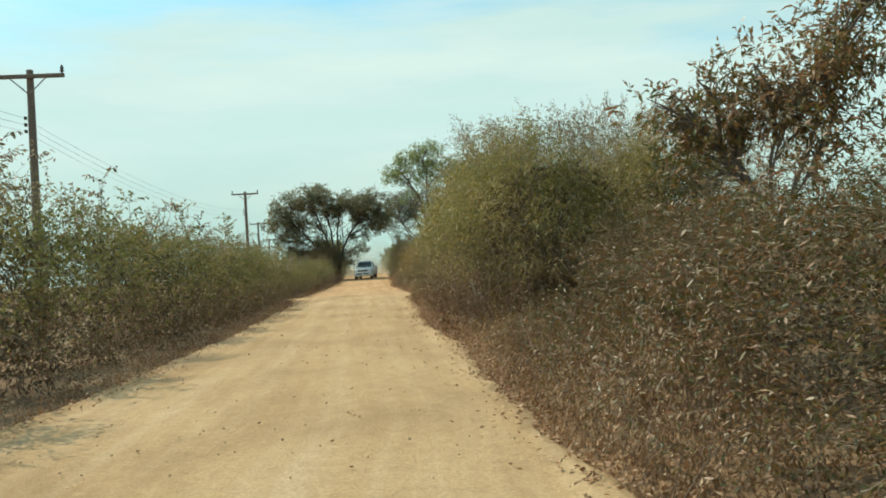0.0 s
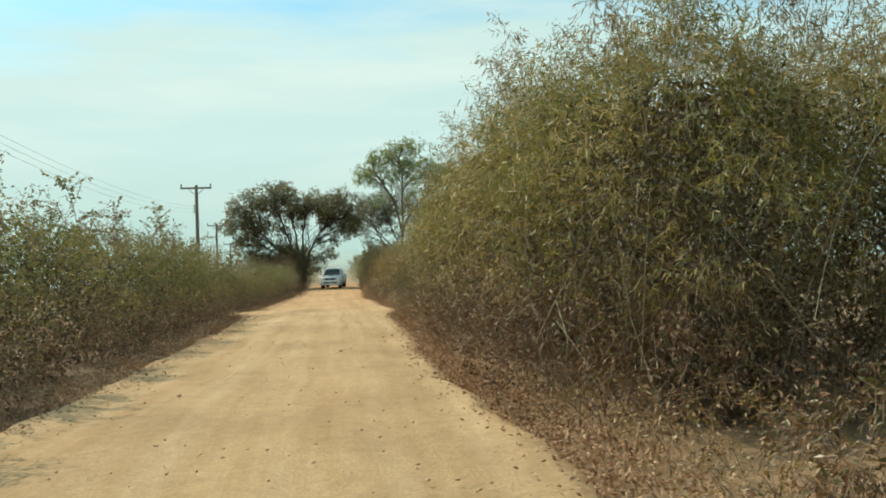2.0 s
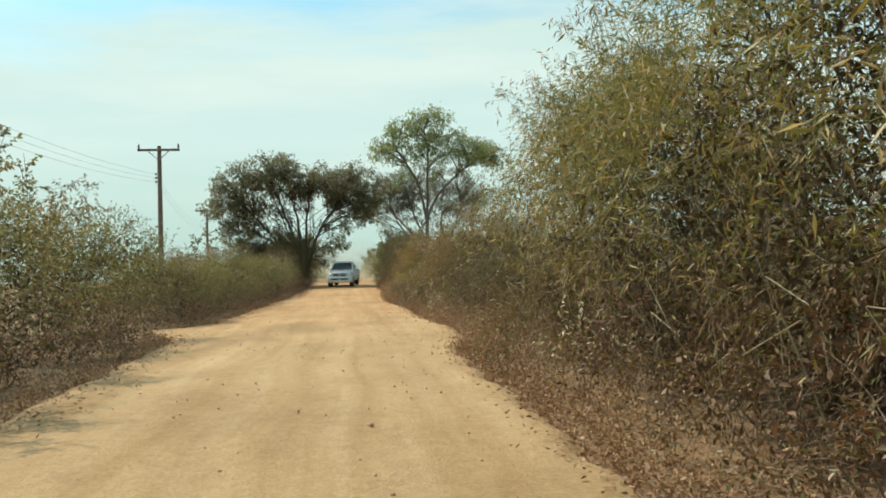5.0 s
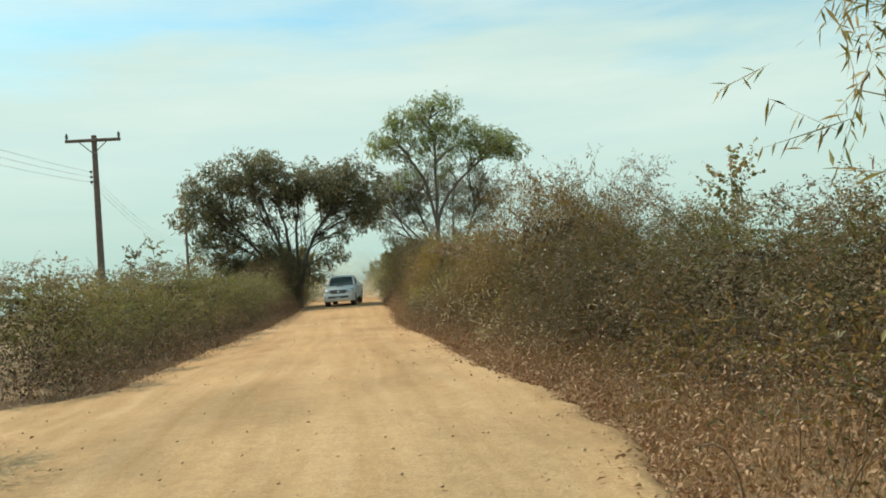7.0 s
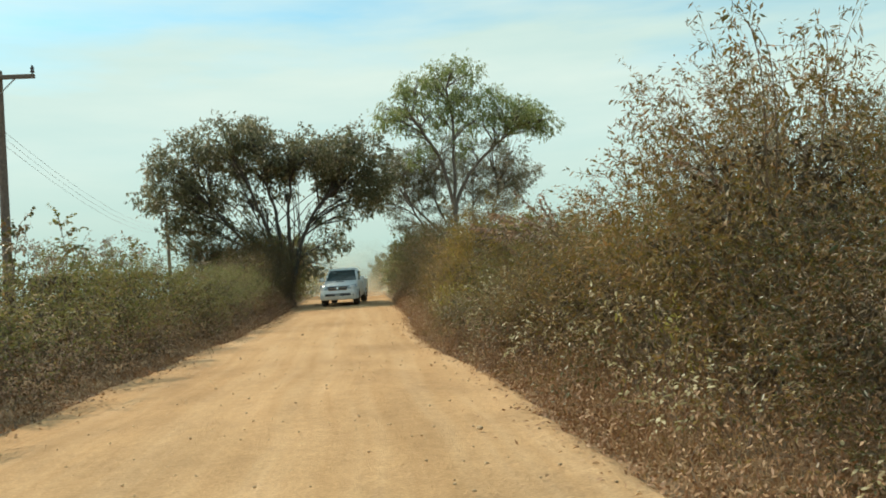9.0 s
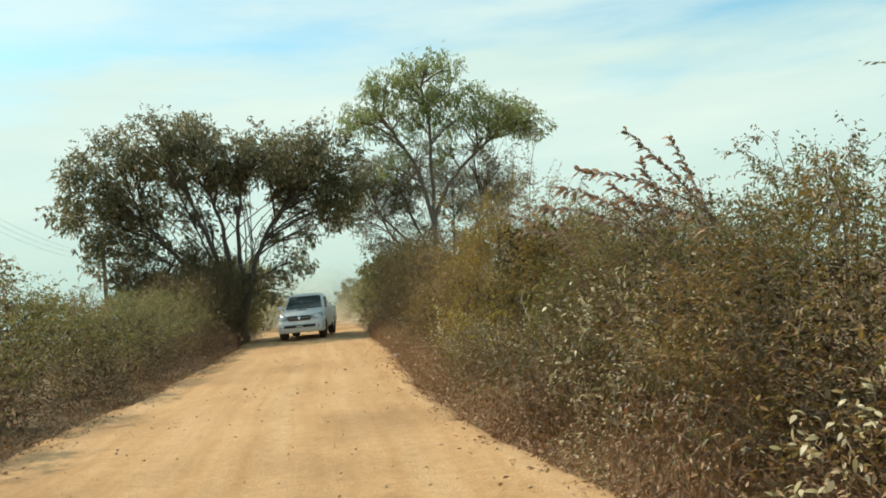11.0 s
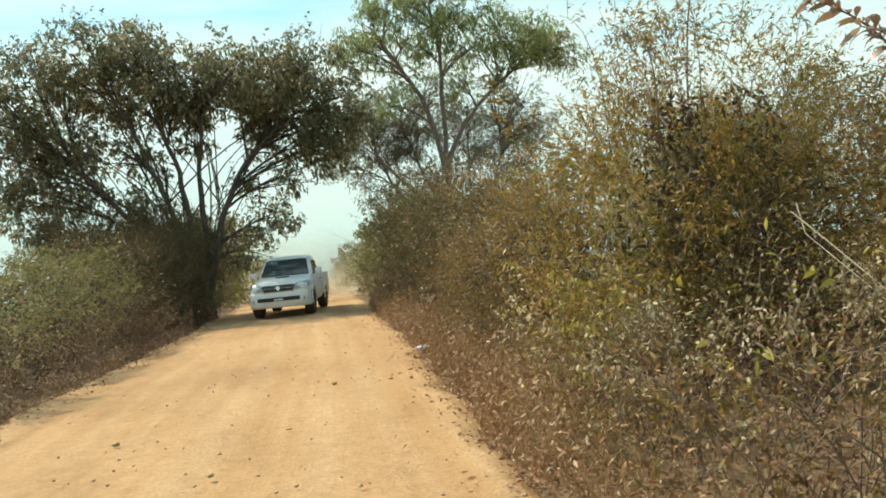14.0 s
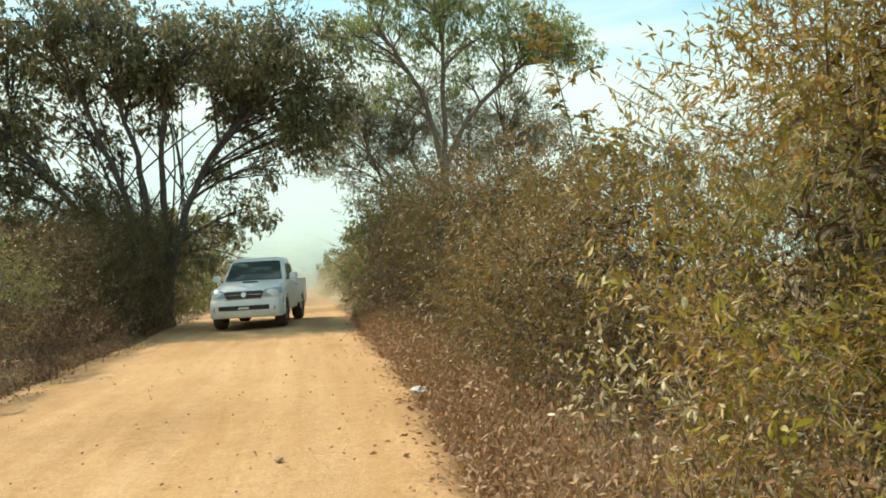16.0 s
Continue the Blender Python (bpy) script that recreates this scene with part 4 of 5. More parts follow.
gz = float(ground_height(-2.6, 84))
DARK_OUTLINE = [(-9.4, 5.4, 7.2), (-8.6, 4.8, 8.8), (-7.0, 4.4, 10.1), (-5.6, 5.4, 10.6), (-4.0, 6.2, 10.5), (-2.6, 6.4, 9.8), (-0.8, 6.2, 9.7), (0.6, 5.8, 9.7), (1.8, 5.4, 9.8), (2.8, 5.2, 8.8), (3.3, 6.2, 7.8)]
crowned_tree(5, (-2.6, 84.3, gz), [[(-2.3, 84, 2.0), (-1.8, 84, 4.0), (-1.0, 84, 5.6), (0.4, 83.6, 6.8)], [(-2.9, 84, 2.2), (-3.5, 83.6, 4.5), (-4.2, 83, 6.6)],
             [(-3.3, 83.8, 1.8), (-4.7, 83.2, 4.0), (-6.2, 82.8, 5.8)], [(-2.4, 84.3, 3.0), (-2.5, 84, 5.0), (-2.2, 83.2, 7.0)], [(-2.8, 83.9, 2.5), (-3.0, 83.6, 5.0), (-3.4, 83, 7.2)]],
             [(-8.1, 82.3, 5.8, 1.1), (-7.9, 81.6, 7.3, 1.1), (-7.2, 82.5, 8.6, 1.2), (-5.7, 81.8, 9.2, 1.2), (-4.0, 82.4, 9.1, 1.15), (-2.5, 82.6, 8.2, 1.05), (-1.0, 81.6, 8.4, 1.1), (0.4, 82.5, 8.3, 1.1),
              (1.6, 83, 8.8, 1.05), (2.5, 83.5, 7.6, 1.05), (2.0, 84, 6.3, 1.0), (0.9, 84.4, 5.2, 0.75), (-6.6, 83, 7.0, 1.25), (-7.6, 83, 4.7, 1.15), (-6.0, 83.6, 5.2, 1.0), (-0.2, 84.4, 3.8, 0.8),
              (-4.6, 84.4, 8.0, 1.1), (-3.0, 84.6, 7.9, 1.0), (-1.0, 84.4, 7.7, 0.9), (0.9, 84.2, 7.2, 0.9), (-1.2, 84.6, 2.8, 0.9), (-3.6, 83.6, 3.0, 0.9), (-5.4, 83, 3.6, 0.9), (-5.0, 84.6, 6.4, 0.8), (-2.6, 85, 6.8, 0.5), (-0.4, 84.6, 6.2, 0.6), (-5.9, 84, 2.6, 1.0), (-4.4, 84.4, 4.6, 0.7), (-4.4, 82.8, 3.2, 0.9), (-6.4, 82.6, 3.4, 1.0), (-2.8, 85.2, 3.4, 0.9), (-3.6, 84.2, 5.8, 0.4), (-0.9, 84.2, 5.0, 0.5)] + crown_fill(3, 20, DARK_OUTLINE, (0.6, 0.95), (81.6, 85.6)),
             560, DARK_TREE_LEAF, BARK, 0.16, 0.074, "dark spreading tree with umbrella crown over the road", 0.15, droop=0.25, hang=0.35, airy=0.0, fan=30)
gz = float(ground_height(7.9, 95))
PALE_OUTLINE = [(3.2, 11.4, 13.6), (4.4, 10.6, 14.8), (6.0, 10.8, 15.6), (8.4, 10.8, 16.6), (10.0, 10.6, 15.4), (11.6, 10.4, 13.8), (13.2, 10.8, 13.4), (14.6, 11.0, 12.6)]
LOW_OUTLINE = [(2.6, 5.0, 9.0), (4.0, 4.6, 11.0), (7.0, 5.0, 12.0), (10.0, 5.0, 11.6), (12.4, 5.4, 10.6), (13.6, 6.6, 9.6)]
crowned_tree(9, (7.7, 95.0, gz), [[(7.7, 95, 5.0), (7.9, 95, 9.0), (8.0, 95, 12.0), (7.7, 95, 14.2)], [(7.8, 95, 6.0), (7.0, 94.8, 9.5), (5.6, 94.5, 11.6), (4.9, 94.2, 12.6)], [(7.8, 95, 6.4), (9.0, 95.2, 8.6), (11.0, 95.6, 10.4), (12.8, 96, 11.8)]],
             [(4.6, 94, 13.0, 1.0), (5.6, 94.4, 14.3, 1.0), (6.9, 95, 15.2, 1.1), (8.4, 95, 15.6, 1.0), (9.7, 95.5, 15.2, 0.8), (4.3, 94.5, 11.6, 0.8), (6.6, 94.6, 12.6, 1.1), (8.4, 95, 13.2, 1.1), (9.6, 95, 12.0, 0.9), (10.8, 95.6, 13.6, 0.9),
              (12.2, 96, 12.6, 1.1), (13.6, 96.3, 12.4, 1.0), (14.2, 96.3, 11.4, 0.7), (11.4, 95.5, 11.0, 0.9), (6.2, 95, 10.6, 0.9), (8.8, 95, 10.4, 0.8), (5.4, 94.6, 9.4, 0.8)] + crown_fill(4, 22, PALE_OUTLINE, (0.7, 1.1), (93.6, 96.6)),
             360, PALE_TREE_LEAF, GREY_BARK, 0.15, 0.052, "tall airy tree with light green drooping leaves", 0.16, airy=0.95, droop=0.5, hang=0.6,
             extra=[([(6.6, 94.6, 4.6), (5.6, 94.2, 5.6), (4.4, 94, 6.9), (3.6, 93.8, 8.6)], 0.09, 0.03)], twigs_seen=3)
crowned_tree(10, (9.2, 97.5, gz), [[(9.2, 97.5, 4.0), (9.4, 97.5, 7.6)], [(8.2, 97.3, 3.6), (7.0, 97, 6.0), (6.0, 97, 8.8)], [(10.0, 97.6, 4.0), (11.2, 97.6, 7.4)], [(7.4, 97, 3.4), (5.4, 97, 5.6), (4.6, 97, 7.6)]],
             [(4.7, 97, 9.4, 1.1), (6.0, 97, 10.0, 1.2), (7.0, 97.4, 8.6, 1.1), (4.2, 97, 7.4, 1.0), (9.4, 97.6, 9.0, 1.2), (11.0, 97.8, 9.4, 1.2), (12.4, 98, 8.6, 1.1), (10.4, 97.6, 7.4, 1.1), (6.0, 97.2, 6.8, 1.0), (12.0, 97.8, 7.0, 1.0), (4.2, 96.6, 5.6, 0.9), (8.0, 97, 6.4, 1.0), (7.2, 97, 4.8, 1.0), (5.6, 97, 4.4, 0.9), (9.6, 97.4, 5.4, 1.0)] + crown_fill(6, 20, LOW_OUTLINE, (0.8, 1.2), (95.5, 98.5)),
             600, GREY_TREE_LEAF, GREY_BARK, 0.12, 0.040, "thin grey half-bare tree behind the green one", 0.12, airy=0.95, droop=0.3, hang=0.3, twigs_seen=9)
# a young tree with large rusty leaves at the start, and saplings that stand over the bushes
gz = float(ground_height(6.2, 4.0))
crowned_tree(14, (6.2, 4.0, gz), [[(6.1, 4.0, 1.4), (5.9, 4.0, 2.4), (5.5, 4.0, 3.0)], [(6.3, 3.9, 1.6), (6.7, 3.7, 2.8), (7.0, 3.5, 3.8)], [(6.2, 3.9, 1.4), (6.2, 3.8, 2.6), (6.3, 3.7, 3.3)]],
             [(5.0, 4.2, 3.3, 0.32), (5.25, 4.1, 3.1, 0.38), (5.5, 3.9, 3.45, 0.38), (5.9, 3.9, 3.25, 0.42), (6.2, 3.7, 3.6, 0.42), (6.5, 3.7, 3.25, 0.45), (6.9, 3.6, 3.65, 0.5), (7.3, 3.4, 4.15, 0.55), (7.5, 3.3, 4.7, 0.55), (5.5, 4.2, 2.7, 0.38), (7.1, 3.7, 2.95, 0.5)],
             1150, RUST_LEAF, GREY_BARK, 0.125, 0.044, "young tree with rust-red and green lance leaves", 0.045, airy=0.5, droop=0.2, hang=0.05)


def sapling(seed, x, y, h, leaf, label, length=0.15, width=0.05, lean=(0.2, 0.0), leaves=9, shoots=9, spread=1.0):
    """A slender shoot with side twigs that carry rows of leaves."""
    rng = np.random.default_rng(seed)
    root = new("sapling")
    tagged(root, label, "sapling")
    z0 = float(ground_height(x, y))
    foot, tip = np.array([x, y, z0 - 0.05]), np.array([x + lean[0] * h, y + lean[1] * h, z0 + h])
    stem = bent(foot, tip, 0.08 * h, rng, 8)
    finish("trunk", sticks("trunk", [stem], [(0.018, 0.005)], 6), TWIG, root)
    base, way = [], []
    for _ in range(shoots):
        p = stem[rng.integers(4, 9)]
        d = unit(np.array([rng.normal(0, 0.7), rng.normal(0, 0.7), rng.uniform(0.1, 1.0) * max(1.0, spread * 0.8)]))
        line = bent(p, p + d * rng.uniform(0.3, 0.75) * spread, 0.05 if spread < 2 else rng.uniform(-0.25, 0.25), rng, 4)
        finish("shoot", sticks("shoot", [line], [(0.006 if spread < 2 else 0.0035, 0.002)], 4), TWIG, root)
        for k in range(leaves * 2):
            u = 0.2 + 0.79 * k / (leaves * 2)
            i = min(int(u * 4), 3)
            q = line[i] + (line[i + 1] - line[i]) * (u * 4 - i)
            base.append(q)
            side = unit(np.cross(d, [0, 0, 1.0])) * (1 if k % 2 else -1)
            way.append(side * 0.8 + d * 0.6 + rng.normal(0, 0.55, 3) + np.array([0, 0, -0.25]))
    size = rng.uniform(0.7, 1.1, len(base))
    finish("foliage", leaf_mesh("foliage", rng, np.array(base), np.array(way), length * size, width * size, True, 0.15), leaf, root)["kind"] = "stuff"
    return root


def arching_shrub(seed, x, y, boughs, label, length=0.145, width=0.056, every=0.045, bare=1.0):
    """A shrub of few long boughs, each with rows of large leaves along its outer part."""
    rng = np.random.default_rng(seed)
    root = new("arching_shrub")
    tagged(root, label, "shrub")
    foot = np.array([x, y, float(ground_height(x, y)) - 0.05])
    base, way = [], []
    for points in boughs:
        line = np.array([foot] + list(points), float)
        u = np.linspace(0, len(line) - 1, 6 * (len(line) - 1) + 1)
        path = np.stack([np.interp(u, np.arange(len(line)), line[:, c]) for c in range(3)], 1)
        for _ in range(2):
            path[1:-1] = (path[:-2] + 2 * path[1:-1] + path[2:]) / 4
        finish("branch", sticks("branch", [path], [(0.012, 0.003)], 6), TWIG, root, smooth=True)
        steps = np.linalg.norm(np.diff(path, axis=0), axis=1)
        run = np.concatenate([[0], np.cumsum(steps)])
        for n, d in enumerate(np.arange(max(run[-1] - bare, 0.2), run[-1] + 0.01, every)):
            p = np.array([np.interp(d, run, path[:, c]) for c in range(3)])
            q = np.array([np.interp(d - 0.06, run, path[:, c]) for c in range(3)])
            along = unit(p - q)
            side = unit(np.cross(along, [0, 0, 1.0])) * (1 if n % 2 else -1)
            for k in (-1, 1):
                base.append(p)
                way.append(side * k * rng.uniform(0.4, 0.9) + along * rng.uniform(0.5, 1.0) + np.array([0, 0, k * rng.uniform(0.1, 0.6) - 0.1]))
    size = rng.uniform(0.6, 1.1, len(base))
    tagged(finish("foliage", leaf_mesh("foliage", rng, np.array(base), np.array(way), length * size, width * size, True, 0.22), BOUGH_LEAF, root), kind="stuff")
    return root


arching_shrub(71, 5.4, 55.3, [[(5.0, 55.0, 1.8), (4.5, 54.85, 2.15), (3.9, 54.75, 2.33), (3.35, 54.73, 2.39)], [(5.0, 55.0, 1.9), (4.5, 54.9, 2.3), (4.1, 54.85, 2.52), (3.72, 54.8, 2.60)],
                              [(5.0, 55.1, 1.9), (4.75, 55.0, 2.35), (4.4, 54.9, 2.62)], [(5.0, 54.9, 1.7), (4.6, 54.7, 2.05), (4.05, 54.6, 2.2)], [(5.2, 55.1, 1.9), (5.0, 55.0, 2.5), (4.8, 54.9, 2.85)]],
              "shrub with arching boughs of large tan-brown leaves")
arching_shrub(72, 5.3, 53.3, [[(4.9, 53.1, 1.9), (4.5, 53.06, 2.2), (4.0, 53.05, 2.42), (3.47, 53.06, 2.54)], [(4.8, 53.08, 1.95), (4.35, 53.06, 2.5), (3.96, 53.06, 2.9)], [(4.9, 53.2, 1.7), (4.7, 53.3, 2.4), (4.5, 53.3, 2.85)],
                              [(4.9, 53.0, 1.7), (4.4, 52.9, 2.05), (3.8, 52.9, 2.2)]], "shrub with arching boughs of brown leaf rows", 0.135, 0.048)
arching_shrub(75, 5.2, 58.3, [[(4.8, 58.1, 2.0), (4.3, 57.95, 2.45), (3.72, 57.86, 2.69)], [(4.85, 58.0, 1.9), (4.5, 57.7, 2.25), (4.0, 57.6, 2.35)], [(4.9, 57.7, 1.5), (4.55, 57.25, 2.1), (4.39, 57.11, 2.53)], [(4.9, 58.2, 1.9), (4.7, 58.1, 2.4), (4.4, 58.0, 2.85)]],
              "shrub with drooping rows of rust-brown leaves", 0.14, 0.048)
arching_shrub(76, 5.0, 45.6, [[(4.7, 45.4, 1.7), (4.4, 45.3, 2.2), (3.9, 45.2, 2.45)], [(4.7, 45.7, 1.8), (4.6, 45.9, 2.5), (4.3, 46.0, 2.8)]], "shrub with arching boughs of dusty leaves", 0.13, 0.045)
sapling(73, 5.3, 62.2, 4.5, SPRAY_LEAF, "tall bare shoot with thin sprays of small leaves", 0.080, 0.030, (0.04, 0.0), 8, 26, 2.1)
sapling(74, 4.8, 66.5, 3.6, DRY_LEAF, "sapling with rows of dark drooping leaves", 0.14, 0.05, (-0.15, 0.0), 9, 12)
sapling(77, 11.8, 52.0, 3.9, GREEN_LEAF, "small tree with round dark leaves behind the bushes", 0.18, 0.12, (0.05, 0.0), 6, 34, 2.0)
for k, (x, y, h) in enumerate(((-5.6, 13.5, 3.9), (-5.9, 17.5, 3.7), (-5.4, 22.2, 3.7), (-6.2, 30.5, 4.0), (-6.0, 34.6, 4.2), (-6.3, 36.8, 4.2), (-5.6, 55.4, 3.1), (-5.7, 58.4, 3.3), (-5.5, 63.0, 2.8), (-5.8, 8.5, 4.0))):
    sapling(80 + k, x, y, h, GREEN_LEAF if k % 3 else SHRUB_LEAF, "leggy sapling with oval leaves over the hedge", 0.12, 0.065, (0.06 - 0.03 * (k % 4), 0.0), 6, 16)


# ---------------------------------------------------------------- power line
def power_pole(x, y, h, turn=0.0):
    root = new("power_pole")
    tagged(root, "weathered wooden power pole with a steel-braced crossarm", "power pole", "power poles along the road")
    z0 = float(ground_height(x, y)) - 0.1
    root.matrix_basis = pose(x, y, z0, 0, 0, turn)
    bm = bmesh.new()
    bmesh.ops.create_cone(bm, cap_ends=True, segments=14, radius1=0.15, radius2=0.10, depth=h, matrix=Matrix.Translation((0, 0, h / 2)))
    part("shaft", bm, POLE_WOOD, root)
    bm = bmesh.new()
    bmesh.ops.create_cube(bm, size=1, matrix=Matrix.LocRotScale((0, -0.16, h - 0.22), None, (2.1, 0.10, 0.12)))
    bmesh.ops.bevel(bm, geom=bm.edges[:], offset=0.012, segments=1, affect="EDGES")
    part("crossarm", bm, POLE_WOOD, root)
    for s in (-1, 1):
        finish("brace", tube_mesh("brace", [[s * 0.52, -0.19, h - 0.28]], [[s * 0.04, -0.15, h - 0.72]], [0.02], [0.02], 4), STEEL, root)
        bm = bmesh.new()
        for z, r in ((0.03, 0.03), (0.09, 0.065), (0.13, 0.045), (0.18, 0.06), (0.23, 0.035)):
            bmesh.ops.create_cone(bm, cap_ends=True, segments=10, radius1=r, radius2=r * 0.7, depth=0.06, matrix=Matrix.Translation((s * 0.99, -0.16, h - 0.17 + z)))
        part("insulator", bm, PORCELAIN, root)
    for z in (h - 1.45, h - 1.65, h - 1.85):
        bm = bmesh.new()
        bmesh.ops.create_cone(bm, cap_ends=True, segments=8, radius1=0.05, radius2=0.05, depth=0.09, matrix=Matrix.Translation((-0.17, -0.05, z)))
        part("spool", bm, PORCELAIN, root)
    return root


POLES = [(-8.75, -24.0, 8.2), (-9.05, 19.6, 8.15), (-8.86, 63.2, 8.3), (-13.3, 106, 7.8), (-17.0, 150, 7.6), (-20.5, 194, 7.6)]
for x, y, h in POLES:
    power_pole(x, y, h)


def wire(p, q, sag):
    c = bpy.data.curves.new("wire", "CURVE")
    c.dimensions, c.bevel_depth, c.bevel_resolution = "3D", 0.005, 1
    s = c.splines.new("POLY")
    s.points.add(20)
    for i in range(21):
        u = i / 20
        v = Vector(p).lerp(Vector(q), u)
        s.points[i].co = (v.x, v.y, v.z - sag * 4 * u * (1 - u), 1)
    c.materials.append(WIRE)
    return tagged(new("wire", c), "thin bare power line wire", "wire", "power line wires")


for (x0, y0, h0), (x1, y1, h1) in zip(POLES[:-1], POLES[1:]):
    za, zb = float(ground_height(x0, y0)) - 0.1 + h0, float(ground_height(x1, y1)) - 0.1 + h1
    for dx, dz, sag in ((-0.2, -1.45, 0.75), (-0.2, -1.65, 0.8), (-0.2, -1.85, 0.85)):
        wire((x0 + dx, y0 - 0.16, za + dz), (x1 + dx, y1 - 0.16, zb + dz), sag)


# ---------------------------------------------------------------- pickup truck
PAINT = plain_material("dusty_white_paint", (0.86, 0.83, 0.76), 0.38, 0.0, 0.08, 2.0)
PAINT.node_tree.nodes["Principled BSDF"].inputs["Coat Weight"].default_value = 0.2
TRIM = plain_material("dark_plastic", (0.03, 0.03, 0.032), 0.6, 0, 0.2)
CHROME = plain_material("dusty_chrome", (0.62, 0.62, 0.60), 0.22, 1.0, 0.08)
GLASS, _t, _p = material("tinted_glass")
_p.inputs["Base Color"].default_value = (0.05, 0.065, 0.06, 1)
_p.inputs["Roughness"].default_value, _p.inputs["Specular IOR Level"].default_value = 0.06, 0.8
LAMP, _t, _p = material("lamp_glass")
_p.inputs["Base Color"].default_value = (0.36, 0.37, 0.36, 1)
_p.inputs["Roughness"].default_value, _p.inputs["Metallic"].default_value = 0.30, 0.35
RUBBER = plain_material("dusty_rubber", (0.085, 0.062, 0.045), 0.85, 0, 0.3, 20)
RIM = plain_material("dusty_alloy", (0.30, 0.27, 0.23), 0.45, 0.6, 0.2)


def loft(rings, closed=True, caps=True):
    """Skin over rings with the same number of points."""
    bm = bmesh.new()
    rows = [[bm.verts.new(p) for p in ring] for ring in rings]
    n = len(rows[0])
    for a, b in zip(rows[:-1], rows[1:]):
        for i in range(n if closed else n - 1):
            bm.faces.new((a[i], a[(i + 1) % n], b[(i + 1) % n], b[i]))
    if caps:
        bm.faces.new(rows[0][::-1])
        bm.faces.new(rows[-1])
    bmesh.ops.recalc_face_normals(bm, faces=bm.faces[:])
    return bm


def section(y, w, z0, z1, round_top=0.10, round_low=0.06, tuck=0.06):
    """A rounded cross-section of the body."""
    pts = []
    for x, z in ((-w + tuck + round_low, z0), (-w + tuck * 0.6, z0 + round_low), (-w, z0 + 0.30 * (z1 - z0)), (-w + 0.01, z0 + 0.72 * (z1 - z0)), (-w + 0.03, z1 - round_top), (-w + round_top * 0.8, z1 - round_top * 0.25), (-w + round_top * 2.2, z1)):
        pts.append((x, y, z))
    return pts + [(-x, yy, z) for x, yy, z in pts[::-1]]


def slab(points, thick, way):
    """A plate through points, thickened along way."""
    w = Vector(way) * thick
    return loft([points, [tuple(Vector(p) + w) for p in points]])


def soft(ob, width=0.015, segments=2):
    m = ob.modifiers.new("bevel", "BEVEL")
    m.width, m.segments, m.limit_method, m.angle_limit = width, segments, "ANGLE", radians(35)
    ob.data.polygons.foreach_set("use_smooth", [True] * len(ob.data.polygons))
    return ob


